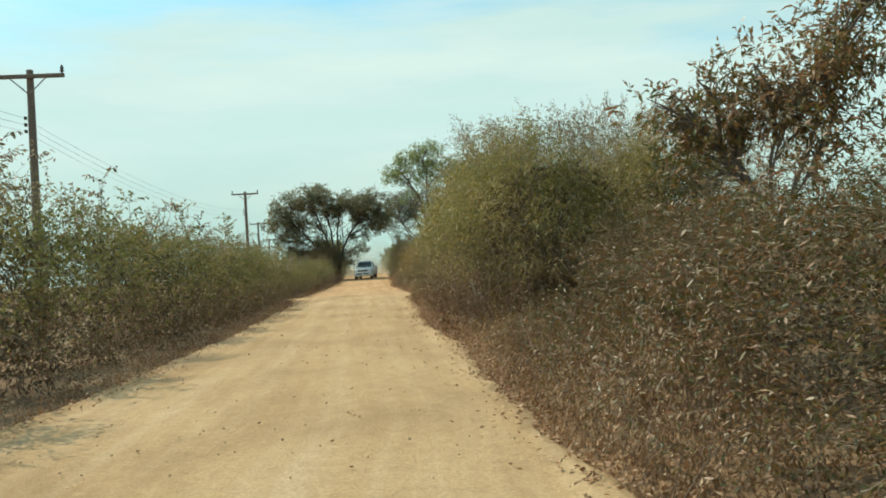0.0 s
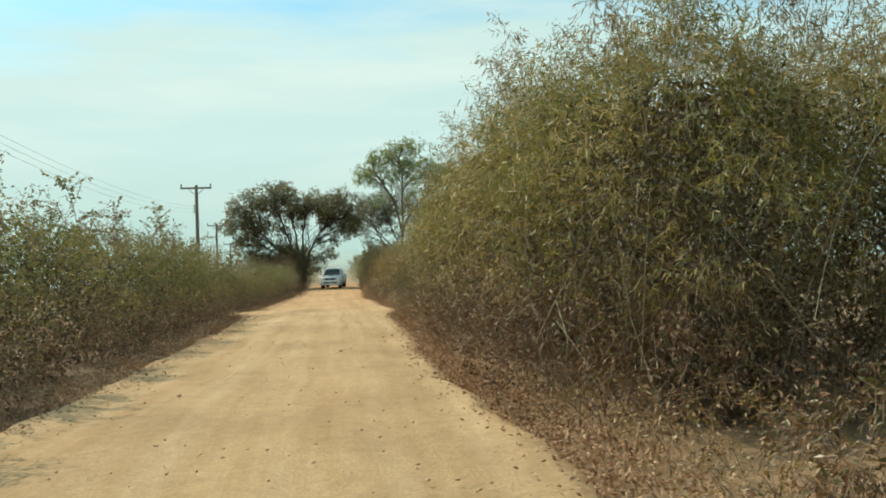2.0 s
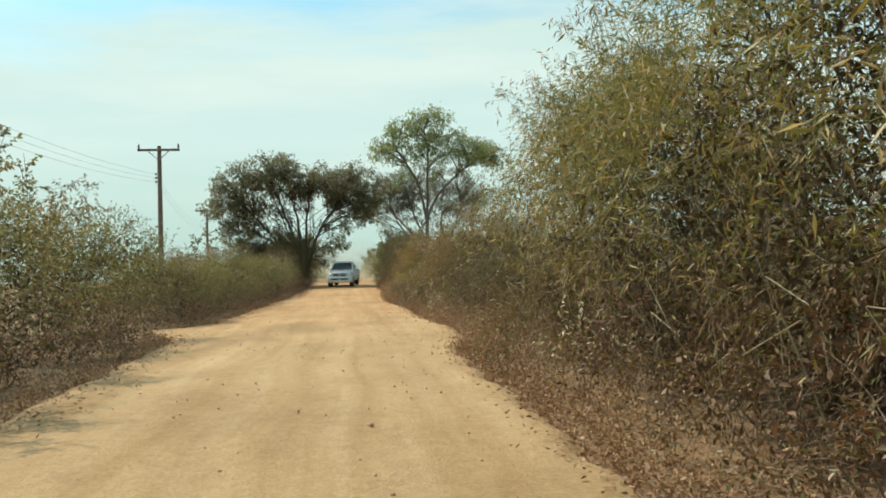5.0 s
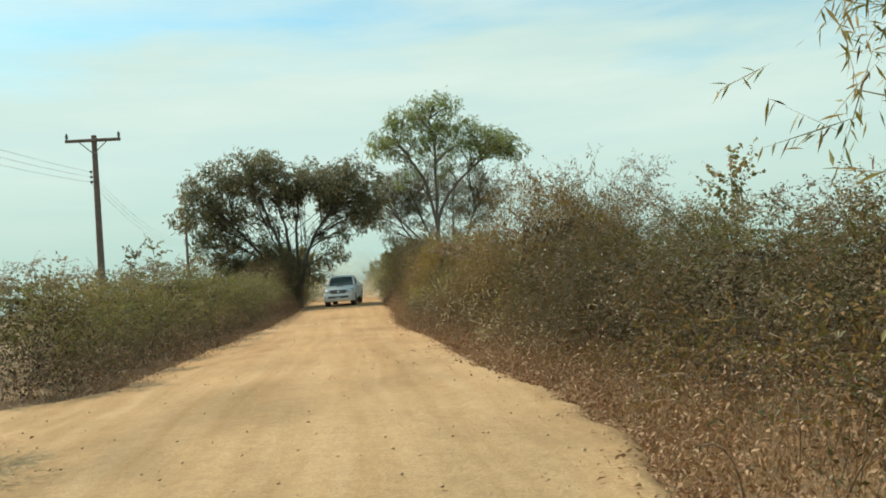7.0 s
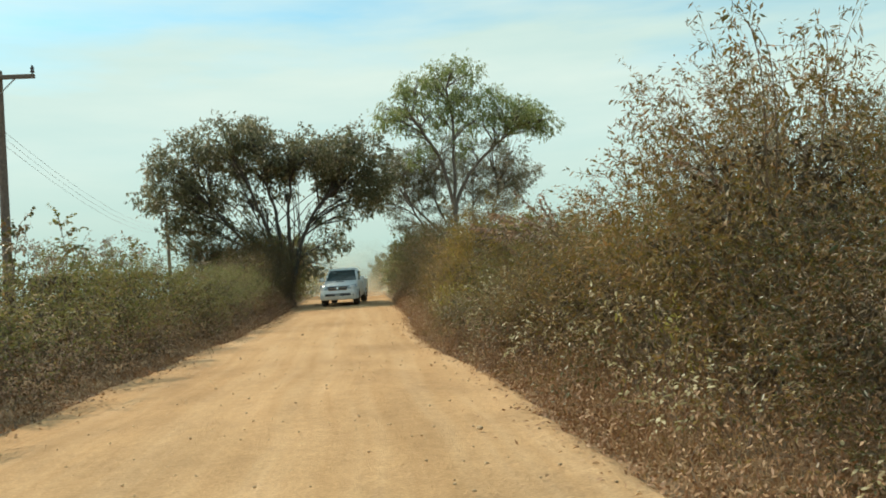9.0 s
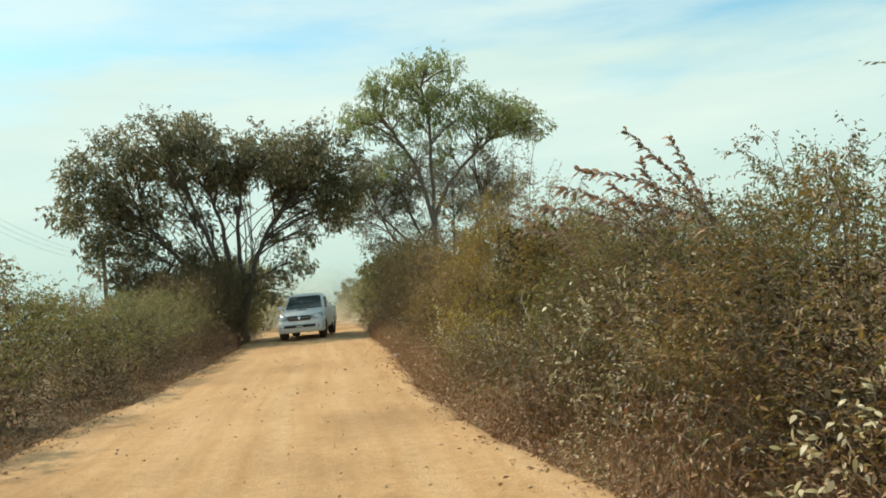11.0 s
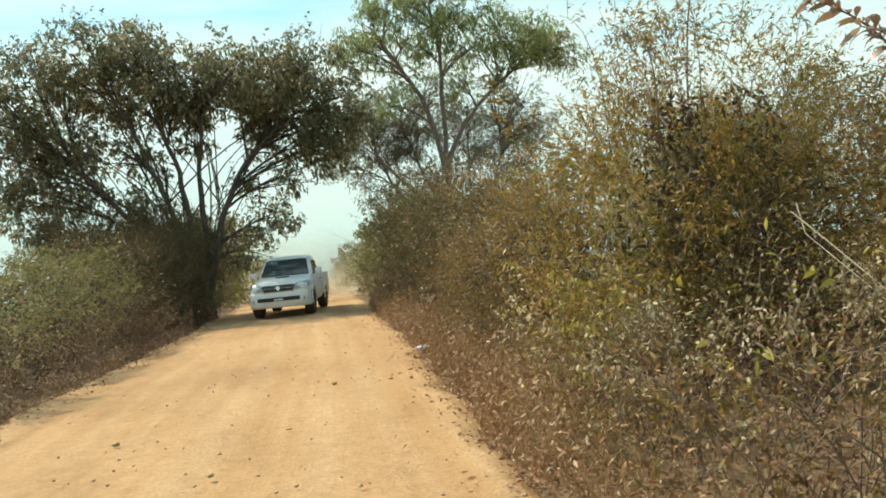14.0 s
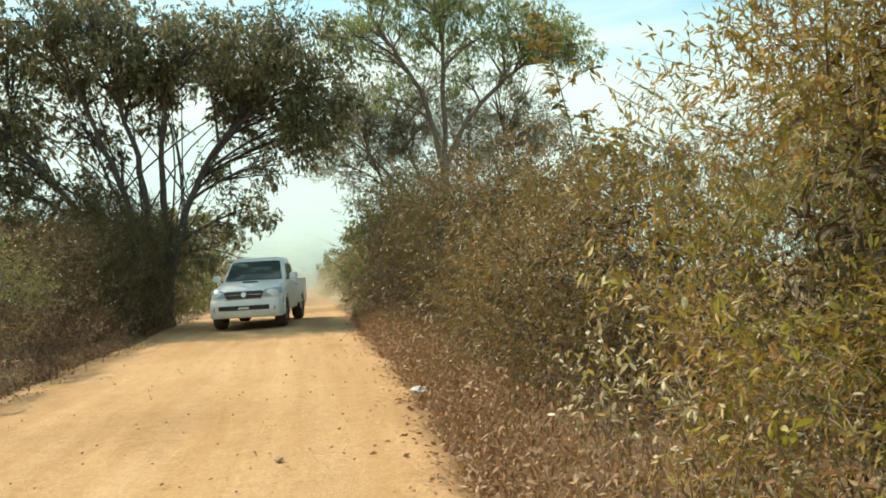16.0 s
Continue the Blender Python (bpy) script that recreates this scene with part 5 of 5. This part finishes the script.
def pickup(x, y, turn):
    root = new("pickup_truck")
    tagged(root, "dusty white double-cab pickup truck with dark grille on the dirt road", "pickup truck")
    root.matrix_basis = pose(x, y, road_height(x, y) - 0.01, 1.1, 0, turn) 
    body = [section(-0.90, 0.74, 0.46, 0.92, 0.06), section(-0.84, 0.82, 0.40, 0.975, 0.09), section(-0.62, 0.88, 0.38, 1.035, 0.12), section(-0.40, 0.905, 0.62, 1.085, 0.14), section(0.0, 0.91, 0.80, 1.145, 0.15),
            section(0.40, 0.905, 0.62, 1.19, 0.14), section(0.52, 0.905, 0.36, 1.195, 0.12), section(1.4, 0.905, 0.36, 1.19, 0.08), section(2.36, 0.905, 0.36, 1.19, 0.08)]
    soft(part("body", loft(body), PAINT, root), 0.012)
    # cab above the belt line
    cab = []
    for z, y0, y1, w in ((1.10, 0.42, 2.40, 0.84), (1.32, 0.68, 2.36, 0.805), (1.56, 0.96, 2.30, 0.745), (1.72, 1.16, 2.22, 0.69), (1.785, 1.30, 2.14, 0.62), (1.81, 1.46, 2.0, 0.50)):
        c = 0.07
        cab.append([(-w + c, y0, z), (w - c, y0, z), (w, y0 + c * 1.4, z), (w, y1 - c, z), (w - c, y1, z), (-w + c, y1, z), (-w, y1 - c, z), (-w, y0 + c * 1.4, z)])
    soft(part("cab", loft(cab), PAINT, root), 0.02)
    screen = [(-0.745, 0.52, 1.20), (0.745, 0.52, 1.20), (0.635, 1.105, 1.68), (0.48, 1.125, 1.695), (-0.48, 1.125, 1.695), (-0.635, 1.105, 1.68)]
    soft(part("windscreen", slab(screen, 0.03, (0, -0.62, 0.5)), GLASS, root, "dark tinted windscreen"), 0.01)
    for s in (-1, 1):
        front = [(s * 0.832, 0.82, 1.20), (s * 0.83, 1.46, 1.20), (s * 0.735, 1.46, 1.62), (s * 0.74, 1.22, 1.61)]
        back = [(s * 0.83, 1.56, 1.20), (s * 0.82, 2.18, 1.21), (s * 0.74, 2.10, 1.60), (s * 0.735, 1.56, 1.62)]
        for w in (front, back):
            part("side_window", slab(w, 0.016, (s, 0, 0.25)), GLASS, root, "tinted side window")
        mirror = part("mirror", loft([[(s * (0.93 + a), yy, 1.19 + b) for a, b in ((-0.02, 0), (0.15, 0.01), (0.19, 0.05), (0.18, 0.15), (0.13, 0.18), (-0.01, 0.16))] for yy in (0.72, 0.80, 0.86)]), PAINT, root, "white door mirror")
        soft(mirror, 0.015)
        part("bracket", slab([(s * 0.80, 0.74, 1.17), (s * 0.95, 0.76, 1.20), (s * 0.95, 0.82, 1.20), (s * 0.80, 0.84, 1.17)], 0.04, (0, 0, 1)), TRIM, mirror)
        head = [(s * 0.44, -0.92, 0.81), (s * 0.75, -0.865, 0.80), (s * 0.885, -0.58, 0.88), (s * 0.88, -0.46, 1.01), (s * 0.75, -0.70, 1.01), (s * 0.49, -0.86, 0.97)]
        soft(part("headlight", slab(head, 0.035, (s * 0.35, -0.9, 0.1)), LAMP, root, "clear wraparound headlight"), 0.01)
        bm = bmesh.new()
        bmesh.ops.create_cone(bm, cap_ends=True, segments=16, radius1=0.075, radius2=0.065, depth=0.06, matrix=pose(s * 0.70, -0.93, 0.52, 90))
        part("fog_lamp", bm, LAMP, root)
        bm = bmesh.new()
        bmesh.ops.create_cube(bm, size=1, matrix=Matrix.LocRotScale((s * 0.905, 1.95, 1.02), None, (0.03, 0.18, 0.035)))
        part("door_handle", bm, CHROME, root)
        for yw, name in ((0.0, "front"), (3.085, "rear")):
            arch = [[(s * 0.90, yw + r * math.cos(a), 0.40 + r * math.sin(a)) for r in (0.42, 0.47)] + [(s * 0.935, yw + r * math.cos(a), 0.40 + r * math.sin(a)) for r in (0.47, 0.42)] for a in np.linspace(-0.15, math.pi + 0.15, 15)]
            part("wheel_arch", loft(arch), PAINT, root)
            wheel = new("wheel")
            wheel.parent = root
            wheel.location = (s * 0.78, yw, 0.385)
            prof = [(-0.135, 0.24), (-0.145, 0.34), (-0.115, 0.378), (0.0, 0.385), (0.115, 0.378), (0.145, 0.34), (0.135, 0.24)]
            tyre = loft([[(px, pr * math.cos(a), pr * math.sin(a)) for px, pr in prof] for a in np.linspace(0, 2 * math.pi, 29)], True, False)
            soft(part("tyre", tyre, RUBBER, wheel, "dust-coated black tyre"), 0.01)
            bm = bmesh.new()
            bmesh.ops.create_cone(bm, cap_ends=True, segments=20, radius1=0.235, radius2=0.235, depth=0.16, matrix=pose(0, 0, 0, 0, 90))
            for k in range(6):
                a = k * math.pi / 3
                bmesh.ops.create_cube(bm, size=1, matrix=Matrix.Translation((s * 0.09, 0.13 * math.cos(a), 0.13 * math.sin(a))) @ Matrix.Rotation(a, 4, "X") @ Matrix.Diagonal((0.05, 0.20, 0.05, 1)))
            part("rim", bm, RIM, wheel)
    # grille, badge, bumper
    grille = [(-0.42, -0.93, 0.77), (0.42, -0.93, 0.77), (0.50, -0.885, 0.92), (0.44, -0.865, 0.955), (-0.44, -0.865, 0.955), (-0.50, -0.885, 0.92)]
    soft(part("grille", slab(grille, 0.03, (0, -1, 0.1)), TRIM, root, "dark grille with a chrome surround"), 0.008)
    for z, yy in ((0.855, -0.94),):
        part("grille_bar", slab([(-0.45, yy, z), (0.45, yy, z), (0.45, yy, z + 0.022), (-0.45, yy, z + 0.022)], 0.02, (0, -1, 0)), CHROME, root)
    part("grille_surround", slab([(-0.46, -0.91, 0.745), (0.46, -0.91, 0.745), (0.44, -0.915, 0.775), (-0.44, -0.915, 0.775)], 0.03, (0, -1, 0)), CHROME, root)
    bm = bmesh.new()
    bmesh.ops.create_cone(bm, cap_ends=True, segments=18, radius1=0.075, radius2=0.06, depth=0.03, matrix=pose(0, -0.965, 0.865, 84))
    part("badge", bm, CHROME, root, "plain oval chrome badge")
    bumper = [[(-w, yy, z) for yy, z in ((b, 0.29), (f + 0.05, 0.30), (f - 0.0, 0.37), (f - 0.03, 0.54), (f, 0.74), (b, 0.76))] for w, f, b in ((0.89, -0.62, -0.40), (0.85, -0.85, -0.55), (0.70, -0.95, -0.70), (0.0, -0.99, -0.75), (-0.70, -0.95, -0.70), (-0.85, -0.85, -0.55), (-0.89, -0.62, -0.40))]
    soft(part("bumper", loft(bumper), PAINT, root), 0.02)
    mouth = [[(w, f, 0.49), (w, f - 0.012, 0.60), (w, f + 0.08, 0.60), (w, f + 0.08, 0.49)] for w, f in ((-0.62, -0.985), (-0.3, -1.01), (0.0, -1.028), (0.3, -1.01), (0.62, -0.985))]
    part("air_intake", loft(mouth), TRIM, root, "black lower air intake")
    part("number_plate", slab([(-0.13, -1.04, 0.515), (0.13, -1.04, 0.515), (0.13, -1.04, 0.56), (-0.13, -1.04, 0.56)], 0.01, (0, -1, 0)), PAINT, root, "blank pale number plate")
    soft(part("bonnet_scoop", loft([[(-0.25, 0.02, 1.13), (0.25, 0.02, 1.13), (0.22, 0.02, 1.20), (-0.22, 0.02, 1.20)], [(-0.26, 0.36, 1.16), (0.26, 0.36, 1.16), (0.23, 0.36, 1.205), (-0.23, 0.36, 1.205)]]), PAINT, root), 0.01)
    part("scoop_mouth", slab([(-0.20, 0.018, 1.150), (0.20, 0.018, 1.150), (0.19, 0.018, 1.190), (-0.19, 0.018, 1.190)], 0.008, (0, -1, 0)), TRIM, root, "black scoop opening")
    for s in (-1, 1):
        part("wiper", slab([(s * 0.02, 0.50, 1.205), (s * 0.52, 0.53, 1.22), (s * 0.52, 0.545, 1.235), (s * 0.02, 0.515, 1.22)], 0.02, (0, -0.6, 0.6)), TRIM, root)
    # load bed
    bm = bmesh.new()
    for c, d in (((0, 3.33, 0.62), (1.72, 1.86, 0.08)), ((-0.86, 3.33, 0.84), (0.09, 1.86, 0.70)), ((0.86, 3.33, 0.84), (0.09, 1.86, 0.70)), ((0, 2.43, 0.86), (1.80, 0.06, 0.66)), ((0, 4.25, 0.86), (1.74, 0.06, 0.66))):
        bmesh.ops.create_cube(bm, size=1, matrix=Matrix.LocRotScale(c, None, d))
    soft(part("load_bed", bm, PAINT, root), 0.02)
    bm = bmesh.new()
    for c, d in (((0, 1.6, 0.46), (1.3, 4.6, 0.22)), ((0, -0.45, 0.38), (1.35, 0.5, 0.16)), ((0, 0.0, 0.40), (1.5, 0.12, 0.12)), ((0, 3.085, 0.40), (1.5, 0.14, 0.14))):
        bmesh.ops.create_cube(bm, size=1, matrix=Matrix.LocRotScale(c, None, d))
    part("chassis", bm, TRIM, root)
    bm = bmesh.new()
    bmesh.ops.create_cube(bm, size=1, matrix=Matrix.LocRotScale((0, 4.36, 0.52), None, (1.7, 0.12, 0.16)))
    part("rear_bumper", bm, CHROME, root)
    return root


pickup(0.12, 80.6, -7.0)


# ---------------------------------------------------------------- road dust
def dust_material():
    m, t, p = material("road_dust")
    p.inputs["Base Color"].default_value = (0.78, 0.66, 0.48, 1)
    p.inputs["Roughness"].default_value = 1.0
    p.inputs["Specular IOR Level"].default_value = 0.0
    spot, _ = place(t, (0.35, 0.35, 0.5))
    n = node(t, "ShaderNodeTexNoise", Scale=1.0, Detail=3.0)
    t.links.new(spot, n.inputs["Vector"])
    body = t.nodes.new("ShaderNodeTexCoord")
    axes = t.nodes.new("ShaderNodeSeparateXYZ")
    t.links.new(body.outputs["Generated"], axes.inputs["Vector"])
    low = ramp(t, axes.outputs["Z"], [(0.15, (0.36, 0.36, 0.36)), (0.50, (0.15, 0.15, 0.15)), (0.88, (0, 0, 0))])
    thin = ramp(t, n.outputs["Fac"], [(0.28, (0.35, 0.35, 0.35)), (0.72, (1, 1, 1))])
    t.links.new(math_node(t, "MULTIPLY", low.outputs["Color"], thin.outputs["Color"]), p.inputs["Alpha"])
    return m


DUST = dust_material()


def dust_puff(x, y, wide, long, tall, seed):
    bm = bmesh.new()
    bmesh.ops.create_icosphere(bm, subdivisions=3, radius=1)
    for v in bm.verts:
        k = 1 + 0.28 * noise.noise(v.co * 1.7 + Vector((seed, 0, 0)))
        v.co = Vector((v.co.x * wide * k, v.co.y * long * k, max(v.co.z, -0.2) * tall * k))
    ob = part("dust_cloud", bm, DUST)
    ob.data.polygons.foreach_set("use_smooth", [True] * len(ob.data.polygons))
    ob.location = (x, y, road_height(x, y) + 0.22 * tall)
    return tagged(ob, "thin tan dust hanging over the road behind the truck", "dust cloud", "dust clouds", "stuff")


for seed, (x, y, wide, long, tall) in enumerate(((1.0, 94.0, 2.2, 6.0, 1.9), (0.6, 105.0, 3.6, 8.0, 3.2), (0.2, 118.0, 4.5, 10.0, 4.4))):
    dust_puff(x, y, wide, long, tall, seed * 3.7)


# ---------------------------------------------------------------- verge litter, stalks, stones
def litter(name, count, inner, outer, seed, label, size=0.055, y0=-9.0, y1=80.0, spread=0.5):
    rng = np.random.default_rng(seed)
    y = rng.uniform(y0, y1, count)
    edge_x = road_right(y) if inner > 0 else road_left(y)
    u = np.abs(rng.normal(0, spread, count))
    x = edge_x + (inner if inner > 0 else inner) + np.sign(inner) * u * outer
    x = np.where(rng.uniform(size=count) < 0.09, edge_x - np.sign(inner) * np.abs(rng.normal(0, 0.16, count)), x)
    x = np.where(rng.uniform(size=count) < 0.008, edge_x - np.sign(inner) * rng.uniform(0, 0.8, count), x)
    z = np.where((x < road_right(y)) & (x > road_left(y)), rise(y) + 0.045, ground_height(x, y) + 0.015) + rng.uniform(0, 0.03, count)
    base = np.stack([x, y, z], 1)
    way = np.stack([rng.normal(size=count), rng.normal(size=count), rng.uniform(-0.05, 0.5, count)], 1)
    s = rng.uniform(0.6, 1.3, count)
    ob = finish(name, leaf_mesh(name, rng, base, way, size * s, size * 0.45 * s, False, 0.1), LITTER_LEAF)
    return tagged(ob, label, "leaf litter", kind="stuff")


litter("leaf_litter", 26000, 0.02, 0.9, 101, "brown fallen leaves along the foot of the hedge")
litter("leaf_litter", 5000, -0.08, -0.6, 102, "brown fallen leaves along the shaded verge")


def stalks(count, side, seed, label, y0, y1, tall, depth):
    """Dry stems and grass that stand along the foot of a hedge."""
    rng = np.random.default_rng(seed)
    y = rng.uniform(y0, y1, count)
    edge_x = road_right(y) if side > 0 else road_left(y)
    x = edge_x + side * (0.08 + np.abs(rng.normal(0, depth, count)))
    h = tall * rng.uniform(0.3, 1.1, count) * (0.55 + 0.7 * value_noise(y * 0.8, y * 0, seed)) * np.clip(0.25 + np.abs(x - edge_x) * 1.6, 0.3, 1.0)
    base = np.stack([x, y, ground_height(x, y) - 0.02], 1)
    way = np.stack([rng.normal(0, 0.42, count), rng.normal(0, 0.42, count), np.ones(count)], 1)
    stems = leaf_mesh("dry_weeds", rng, base, way, h, rng.uniform(0.0025, 0.006, count), False, 0.18)
    tagged(finish("dry_weeds", stems, STRAW), label, "dry weeds", kind="stuff")
    # small dry leaves on them
    i = np.repeat(np.arange(count), 3)
    u = rng.uniform(0.3, 1.0, len(i))
    p = base[i] + unit(way)[i] * (h[i] * u)[:, None] + rng.normal(0, 0.035, (len(i), 3))
    w = rng.normal(size=(len(i), 3)) + np.array([0, 0, -0.3])
    s = rng.uniform(0.5, 1.2, len(i))
    tagged(finish("weed_leaves", leaf_mesh("weed_leaves", rng, p, w, 0.055 * s, 0.021 * s, False, 0.2), LITTER_LEAF), "withered brown leaves on the dry weeds", "dry weeds", kind="stuff")


stalks(9000, 1, 111, "rust-brown dry weeds at the foot of the hedge", -9, 58, 0.55, 0.40)
stalks(7000, 1, 112, "tall rust-brown dry weeds beside the road", 58, 84, 0.95, 0.42)
stalks(6500, 1, 114, "dry tangled weeds under the roadside bushes", 30, 55, 0.85, 1.2)
stalks(9000, -1, 113, "dry brown weeds along the shaded verge", -9, 84, 0.5, 0.3)


def stones(count, seed, size, label):
    rng = np.random.default_rng(seed)
    y = rng.uniform(-9, 80, count)
    x = road_left(y) + 0.1 + rng.uniform(0, 1, count) ** 0.8 * (road_right(y) - road_left(y) - 0.2)
    ico = bmesh.new()
    bmesh.ops.create_icosphere(ico, subdivisions=1, radius=1)
    v0 = np.array([v.co[:] for v in ico.verts])
    f0 = np.array([[v.index for v in f.verts] for f in ico.faces])
    ico.free()
    s = size * rng.uniform(0.35, 1.0, count) ** 2
    v = v0[None] * (1 + rng.uniform(-0.3, 0.3, (count, len(v0), 1))) * s[:, None, None] * np.array([1, 1, 0.6])
    z = rise(y) + 0.05 + 0.05 * (1 - ((x + 0.25) / 2.7) ** 2)
    v = v + np.stack([x, y, z], 1)[:, None]
    f = (np.arange(count)[:, None, None] * len(v0) + f0[None]).reshape(-1, 3)
    tagged(finish("gravel", raw_mesh("gravel", v.reshape(-1, 3), f), STONE), label, "gravel", kind="stuff")


stones(2600, 121, 0.019, "small ochre stones scattered on the road")
for k, (x, y, s) in enumerate(((0.72, 17.3, 0.045), (1.90, 21.3, 0.05), (0.89, 24.5, 0.035), (-1.2, 12.0, 0.035), (2.0, 45.2, 0.04), (-0.6, 61.5, 0.04), (1.3, 64.0, 0.04), (0.4, 59.8, 0.035))):
    bm = bmesh.new()
    bmesh.ops.create_icosphere(bm, subdivisions=2, radius=s * 0.8)
    for v in bm.verts:
        v.co *= 1 + 0.35 * noise.noise(v.co * 30 + Vector((k, 0, 0)))
        v.co.z *= 0.6
    st = part("stone", bm, STONE)
    st.location = (x, y, road_height(x, y) + s * 0.2)
    tagged(st, "loose brown stone lying on the road", "stone", "loose stones")

# pale broken canes that lean out of the bamboo thicket
def cane(points, radius):
    line = np.array(points, float)
    u = np.linspace(0, len(line) - 1, 5 * (len(line) - 1) + 1)
    path = np.stack([np.interp(u, np.arange(len(line)), line[:, c]) for c in range(3)], 1)
    ob = finish("cane", sticks("cane", [path], [(radius, radius * 0.5)], 6), CULM, smooth=True)
    return tagged(ob, "pale broken bamboo cane leaning from the thicket", "cane", "broken canes")


CANES = [[(2.85, 9.98, 0.12), (2.7, 9.98, 0.71), (2.75, 9.56, 1.03), (2.8, 8.68, 1.52)], [(2.95, 9.45, 0.08), (2.85, 9.45, 0.43), (2.75, 8.94, 0.8), (2.74, 9.27, 1.13)],
         [(4.15, 58.6, 1.55), (3.95, 58.2, 1.36), (3.9, 57.44, 0.98)], [(4.05, 58.5, 1.50), (3.9, 57.9, 1.30), (3.85, 57.3, 1.0)], [(4.1, 56.1, 0.2), (3.95, 56.0, 1.22), (3.95, 56.04, 1.65)], [(4.0, 57.9, 0.1), (3.8, 57.4, 0.8), (3.75, 56.7, 1.2)]]
for points in CANES:
    cane(points, 0.0085 if points[0][1] < 20 else 0.004)
cane_rng = random.Random(29)
for n in range(22):
    y = 8.5 + n * 1.05
    x = 2.75 + (0.5 if y > 19 else 0.1) + cane_rng.uniform(-0.05, 0.25)
    foot = (x + 0.5, y + cane_rng.uniform(-0.4, 0.4), float(ground_height(x + 0.5, y)) - 0.02)
    bend = (x + cane_rng.uniform(-0.1, 0.2), y + cane_rng.uniform(-0.5, 0.5), cane_rng.uniform(0.7, 1.3))
    tip = (x + cane_rng.uniform(-0.2, 0.4), bend[1] + cane_rng.uniform(-0.7, 0.7), bend[2] + cane_rng.uniform(-0.5, 0.9))
    cane((foot, bend, tip), cane_rng.uniform(0.005, 0.008))

# crumpled white plastic bag on the verge
BAG = plain_material("white_plastic", (0.75, 0.75, 0.72), 0.4, 0, 0.08)
bm = bmesh.new()
bmesh.ops.create_icosphere(bm, subdivisions=3, radius=0.10)
for v in bm.verts:
    v.co *= 1 + 0.7 * noise.noise(v.co * 14)
    v.co.z *= 0.45
bag = part("plastic_bag", bm, BAG)
bag.location = (2.75, 67.3, float(ground_height(2.75, 67.3)) + 0.10)
tagged(bag, "crumpled white plastic bag on the verge", "litter")
